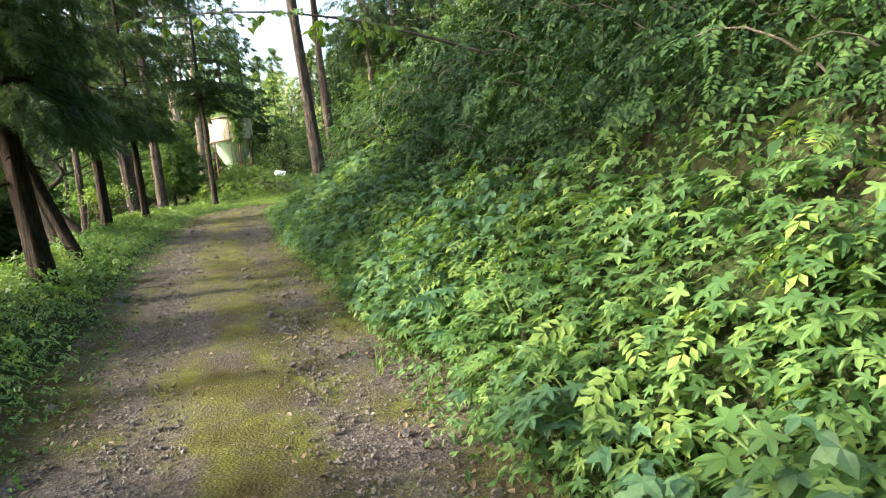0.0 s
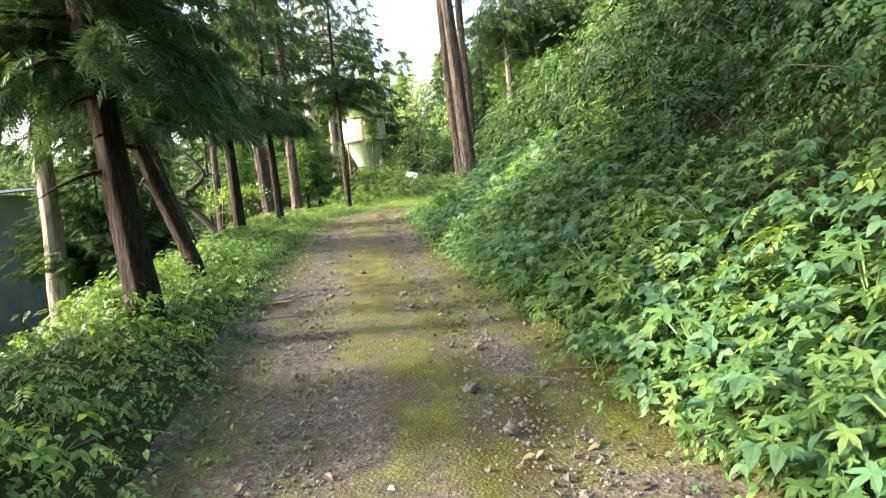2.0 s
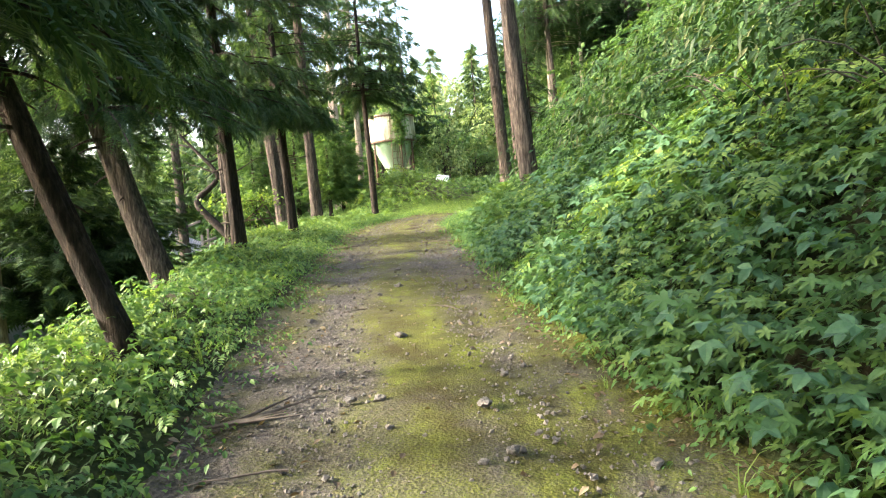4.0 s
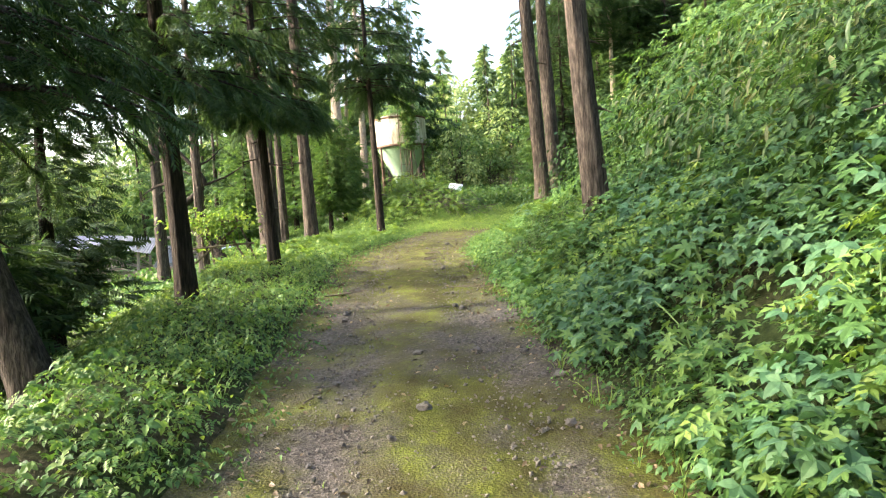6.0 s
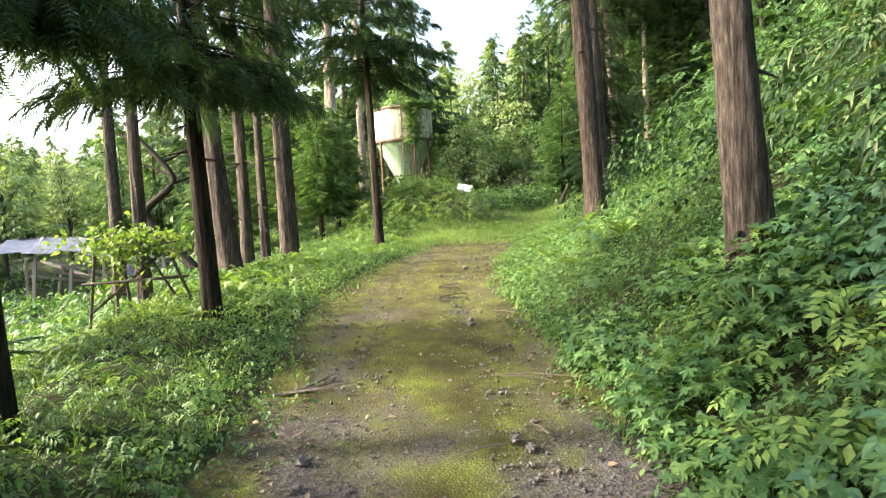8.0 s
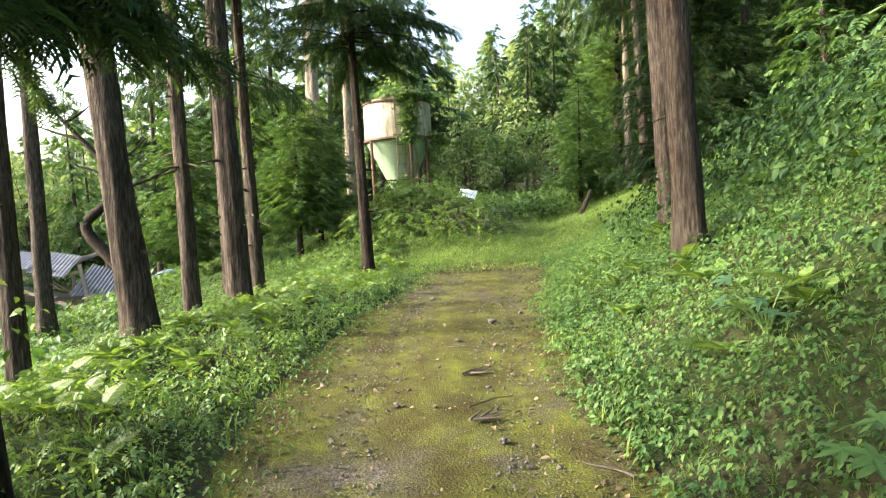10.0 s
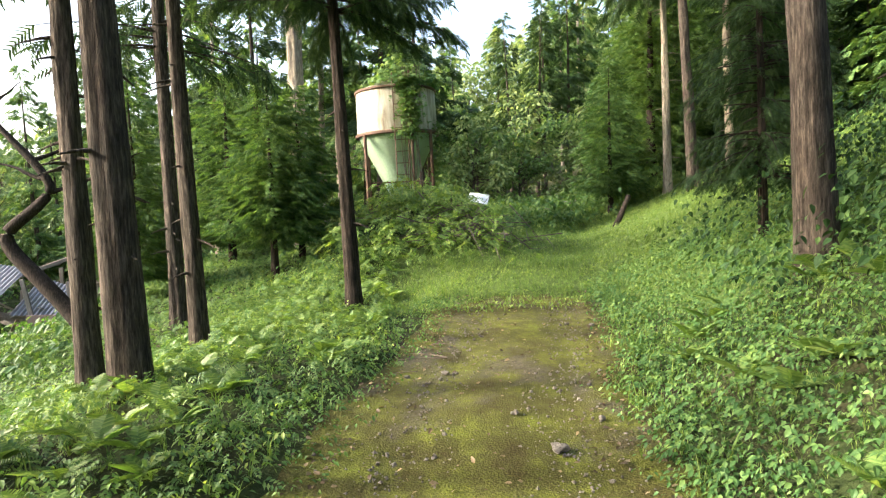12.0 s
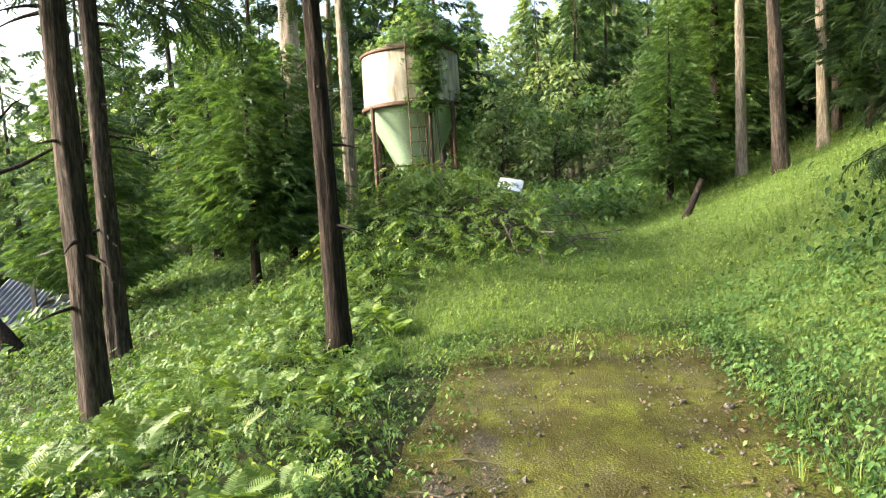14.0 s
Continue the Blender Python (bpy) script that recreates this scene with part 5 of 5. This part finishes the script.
    x, y = place(520, 2.0, 6.0, -3, 9, lambda x, y: clamp(dr(x, y) - 1.1) * (dr(x, y) < 4), 53)
    stems = []
    for px, py in zip(x, y):
        s, a, L = np.linspace(0, 1, 6), math.pi + g.normal(0, 0.9), g.uniform(0.5, 1.4)
        base = np.array([px, py, float(land(px, py)) - 0.03])
        stems.append(tube(base + np.stack([np.cos(a) * L * 0.7 * s, np.sin(a) * L * 0.7 * s, L * (1.1 * s - 0.7 * s * s)], 1), 0.008 * (1 - 0.7 * s), 4, cap=False))
    stuff("bank_stems", stems, M_TWIG, "brown woody stems arching out of the dark bank", "undergrowth")
    # forest floor to the sides
    x, y = place(8000, -14, 14, 12, 46, lambda x, y: np.maximum((dl(x, y) > 2.5) * 0.7 * clamp((y - 20) * 0.2), (dr(x, y) > 5) * 0.5), 19)
    stuff("floor_herbs", [herbs(x, y, SMALL, 6, (0.06, 0.35), 0.25, (0.06, 0.13), 20)], M_HERB, "shaded herbs on the forest floor", "undergrowth")
    x, y = place(3600, -26, -6.5, 8, 42, lambda x, y: 0.9 + 0 * x, 56)
    stuff("valley_scrub", [herbs(x, y, SMALL, 8, (0.08, 0.5), 0.4, (0.12, 0.26), 57)], M_HERB, "scrubby growth on the valley floor below the track", "undergrowth")
    x, y = place(9000, -10, -1.2, 21, 37, lambda x, y: clamp(dl(x, y) - 1.6), 58)
    stuff("clearing_herbs", [herbs(x[::2], y[::2], SMALL, 7, (0.03, 0.22), 0.2, (0.03, 0.065), 59), herbs(x[1::2], y[1::2], PINNATE, 4, (0.08, 0.30), 0.2, (0.10, 0.20), 60)], M_VINE, "feathery green herbs over the floor of the clearing", "undergrowth")
    # mound in front of the silo
    x, y = place(1500, -2.2, 3.4, 27.5, 36, lambda x, y: np.exp(-(((x + 0.15) / 1.6) ** 2 + ((y - 31.3) / 2.4) ** 2)), 21)
    stuff("mound_shrubs", [herbs(x, y, PINNATE, 8, (0.2, 1.0), 0.4, (0.16, 0.32), 22)], M_LIME, "leafy shrubs heaped round the foot of the silo", "undergrowth")
    x, y = place(1700, 1.5, 10, 33.5, 42, lambda x, y: clamp((y - 33 - 0.4 * np.abs(x - 4)) * 0.5), 23)
    stuff("meadow_edge_shrubs", [herbs(x, y, SMALL, 9, (0.25, 1.0), 0.5, (0.10, 0.2), 24)], M_VINE, "bushes closing the end of the meadow", "undergrowth")
    # ferns
    def ferns(n, x0, x1, y0, y1, keep, seed, size, name, label):
        x, y = place(n, x0, x1, y0, y1, keep, seed)
        g = np.random.default_rng(seed)
        k = 7
        X, Y = np.repeat(x, k), np.repeat(y, k)
        a = np.tile(np.arange(k) * 2 * np.pi / k, len(x)) + g.normal(0, 0.3, len(X))
        stuff(name, [strew(FROND, np.stack([X, Y, land(X, Y) + 0.06], 1), a, -g.uniform(0.35, 0.95, len(X)), g.normal(0, 0.2, len(X)), g.uniform(*size, len(X)))], M_FERN, label, "fern")
    ferns(520, -6.5, -0.6, 15.5, 29, lambda x, y: clamp(dl(x, y) * 2 - 1.0) * (dl(x, y) < 4), 25, (0.12, 0.27), "verge_ferns", "bright ferns in the open verge")
    ferns(150, 0.9, 4.5, -3, 22, lambda x, y: bank(0.5, 3.4)(x, y) * 0.8, 26, (0.15, 0.32), "bank_ferns", "green ferns growing out of the bank")
    # grasses
    tufts = [tuft(6, k, 0.8, 0.016) for k in (1, 2, 3)]
    def grass(n, x0, x1, y0, y1, keep, seed, size, name, label, mat=M_GRASS):
        x, y = place(n, x0, x1, y0, y1, keep, seed)
        g = np.random.default_rng(seed)
        ps, pick = [], g.integers(0, 3, len(x))
        for k in range(3):
            m = pick == k
            c = m.sum()
            ps.append(strew(tufts[k], np.stack([x[m], y[m], land(x[m], y[m]) - 0.01], 1), g.uniform(0, 6.28, c), g.normal(0, 0.12, c), g.normal(0, 0.12, c), g.uniform(*size, c)))
        stuff(name, ps, mat, label, "grass")
    meadow = lambda x, y: (clamp((y - 24.2) * 0.8) * (dl(x, y) < 1.2) * (dr(x, y) < 8.5) * (y < 38) + np.interp(y, [14, 20, 22], [0.35, 0.6, 1.0]) * (y > 14) * (y <= 25.5) * clamp(dr(x, y) * 4) * (dr(x, y) < 6)) * clamp(1.3 - 2 * np.exp(-(((x - 0.1) / 1.4) ** 2 + ((y - 31.3) / 2.0) ** 2)))
    grass(52000, -2, 12, 14, 38, meadow, 27, (0.06, 0.16), "meadow_grass", "bright green meadow grass past the end of the track")
    grass(7000, -2, 12, 22, 38, lambda x, y: meadow(x, y) * clamp(fbm(x * 1.1, y * 1.1, 54) * 5 - 2.3), 55, (0.14, 0.30), "tall_grass", "taller clumps of pale grass in the meadow", M_FERN)
    grass(2600, -5.5, -0.5, -2, 30, lambda x, y: verge(x, y) * clamp(1.6 - 0.35 * dl(x, y)) * np.interp(y, [6, 14], [0.35, 1]), 28, (0.10, 0.26), "verge_grass", "long grass mixed into the verge", M_FERN)
    grass(1500, 0.5, 2.4, -2, 25, lambda x, y: clamp(1 - np.abs(dr(x, y) - 0.2) * 3), 29, (0.10, 0.28), "bank_grass", "grass blades at the foot of the bank")
    grass(2600, -2, 2.6, -2, 25.4, lambda x, y: (np.abs(x - road_c(y)) < 0.95) * clamp(fbm(x * 1.2, y * 0.9, 31) * 2.4 - 0.95), 30, (0.02, 0.055), "track_grass", "tiny grass shoots in the moss of the track")
    x, y = place(15000, -4, 12, 23.5, 38, lambda x, y: 0.75 * (meadow(x, y) > 0.2), 31)
    stuff("clover", [herbs(x, y, SMALL, 4, (0.02, 0.10), 0.12, (0.03, 0.06), 32)], M_GRASS, "low clover between the meadow grass", "undergrowth")


undergrowth()


def butterburs():
    """Large-leaved plants at the foot of the bank, each leaf on its own stalk."""
    g = np.random.default_rng(31)
    blades = {M_BLUE: tri_mesh("leaf", *turned(LOBED, 0, 1.0, (0, 0, 0))), M_HERB: tri_mesh("leaf", *turned(LOBED, 0, 1.0, (0, 0, 0))), M_LIME: tri_mesh("leaf", *turned(LOBED, 0, 1.0, (0, 0, 0)))}
    spots = [(0.35, 0.2), (0.5, 1.1), (0.3, 1.9), (0.65, 2.6), (0.3, 3.2), (0.8, 3.9), (0.4, 4.6), (0.75, 5.3), (0.35, 6.2), (0.9, 6.9), (0.5, 7.8), (0.9, 8.8), (0.6, 9.9), (1.0, 10.6), (0.7, 11.6), (1.2, 12.3), (1.5, 9.4), (1.6, 11.0), (0.9, 13.2), (0.8, 15.2), (1.1, 16.7), (0.45, -0.8)]
    for n, (d, y) in enumerate(spots):
        x = float(road_c(y)) + HALF + d
        mat = (M_BLUE, M_HERB, M_BLUE, M_HERB, M_HERB)[n % 5]
        top = thing("broadleaf_plant", pose(x, y, float(land(x, y))), "leafy plant with large %s lobed leaves" % {M_BLUE: "blue-green", M_HERB: "fresh green", M_LIME: "yellow-green"}[mat], "plant", "large-leaved plants on the bank")
        for k in range(int(g.integers(9, 14))):
            a = math.pi + g.normal(0, 1.2)
            r, h, s = g.uniform(0.05, 0.26), g.uniform(0.14, 0.42), g.uniform(0.09, 0.16)
            tip = np.array([math.cos(a) * r, math.sin(a) * r, h])
            t = np.linspace(0, 1, 6)[:, None]
            stalk = tip * t * (1, 1, 0) + np.array([0, 0, 1]) * h * np.sqrt(t)
            leaf = part("leaf", blades[mat], mat, top, at=Matrix.LocRotScale(tip, Euler((g.normal(0, 0.25), g.uniform(0.1, 0.6), a)), (s, s, s)))
            part("stalk", tri_mesh("stalk", *tube(stalk, np.full(6, 0.005), 5, cap=False)), M_STEM, top)


butterburs()


# ---- stones, twigs and leaves on the track ----
def litter():
    g = np.random.default_rng(17)
    bank = []
    for k in range(5):
        bm = bmesh.new()
        bmesh.ops.create_icosphere(bm, subdivisions=2, radius=1)
        for v in bm.verts:
            v.co *= 0.75 + 0.5 * noise.noise(v.co * 1.3 + Vector((k * 7, 0, 0)))
            v.co.z *= 0.6
        bank.append(bm_mesh("stone", bm))
    known = [(0.27, 3.74, 0.06), (0.37, 3.19, 0.05), (0.05, 6.31, 0.05), (-0.48, 6.5, 0.04), (0.08, 11.25, 0.05), (-0.39, 11.26, 0.05), (0.10, 15.78, 0.04), (0.31, 18.82, 0.035), (0.2, 18.95, 0.03)]
    while len(known) < 90:
        y = g.uniform(0, 25)
        known.append((float(road_c(y)) + g.choice((-0.55, 0.5, 0.75)) + g.normal(0, 0.22), y, abs(g.normal(0.022, 0.012)) + 0.01))
    for k, (x, y, r) in enumerate(known):
        ob = part("stone", bank[k % 5], M_STONE, None, at=Matrix.LocRotScale((x, y, float(land(x, y)) + 0.012 + r * 0.25), Euler((0, 0, g.uniform(0, 6.28))), (r, r * g.uniform(0.7, 1.1), r)))
        tagged(ob, "grey stone lying loose on the mossy track", "stone", "stones on the track")
    # gravel
    oct_v = np.array([(1, 0, 0), (0, 1, 0), (-1, 0, 0), (0, -1, 0), (0, 0, 0.7), (0, 0, -0.7)], float)
    oct_f = np.array([(0, 1, 4), (1, 2, 4), (2, 3, 4), (3, 0, 4), (1, 0, 5), (2, 1, 5), (3, 2, 5), (0, 3, 5)])
    n = 12000
    y = -1 + 26 * g.uniform(0, 1, n) ** 1.7
    u = np.where(g.uniform(0, 1, n) < 0.65, g.choice((-0.5, 0.55), n) + g.normal(0, 0.16, n), g.uniform(-1, 1, n))
    x = road_c(y) + u * HALF
    stuff("gravel", [strew((oct_v, oct_f), np.stack([x, y, land(x, y) + 0.008], 1), g.uniform(0, 6.28, n), g.normal(0, 0.5, n), g.normal(0, 0.5, n), np.abs(g.normal(0, 0.0065, n)) + 0.004)], M_STONE, "loose grey gravel in the wheel tracks", "gravel")
    # dead leaves, thickest along the edges
    n = 3600
    y = g.uniform(-1, 25.5, n)
    s = g.choice((-1, 1), n)
    u = np.where(g.uniform(0, 1, n) < 0.7, s * np.abs(g.normal(0.95, 0.12, n)), g.uniform(-0.9, 0.9, n))
    x = road_c(y) + u * HALF
    stuff("dead_leaves", [strew(SMALL, np.stack([x, y, land(x, y) + 0.02], 1), g.uniform(0, 6.28, n), g.normal(0.1, 0.25, n), g.normal(0, 0.4, n), g.uniform(0.025, 0.06, n))], M_DRY, "brown dead leaves scattered on the track", "leaf litter")
    for k in range(26):
        y = g.uniform(0.5, 24)
        x = float(road_c(y)) + g.choice((-0.85, 0.8, 0.2)) + g.normal(0, 0.2)
        L = g.uniform(0.12, 0.5)
        t = np.linspace(0, 1, 6)
        bend = np.cumsum(g.normal(0, 0.012, 6))
        ob = part("twig", tri_mesh("twig", *tube(np.stack([L * (t - 0.5), bend, 0.004 + 0.01 * np.sin(t * 3)], 1), 0.007 * (1 - 0.6 * t), 5)), M_TWIG, None, at=pose(x, y, float(land(x, y)) + 0.018, 0, 0, g.uniform(0, 360)))
        tagged(ob, "dry brown twig lying on the track", "twig", "twigs on the track")
    for x, y, L in ((-1.2, 6.3, 0.4), (-0.05, 17.9, 0.2), (-1.35, 13.9, 0.4), (-0.1, 16.9, 0.2)):
        top = thing("dead_branch", pose(x, y, float(land(x, y)) + 0.03, 0, 0, 20), "dark dead branch lying across the track", "branch")
        for k in range(5):
            a = g.uniform(-0.7, 0.7)
            t = np.linspace(0, 1, 6)[:, None]
            part("branch", tri_mesh("branch", *tube(np.array([(-0.3 + 0.12 * k) * L, 0, 0]) + t * L * np.array([math.cos(a), math.sin(a), 0.08]), 0.012 * (1 - 0.75 * t[:, 0]), 5)), M_TWIG, top)


litter()
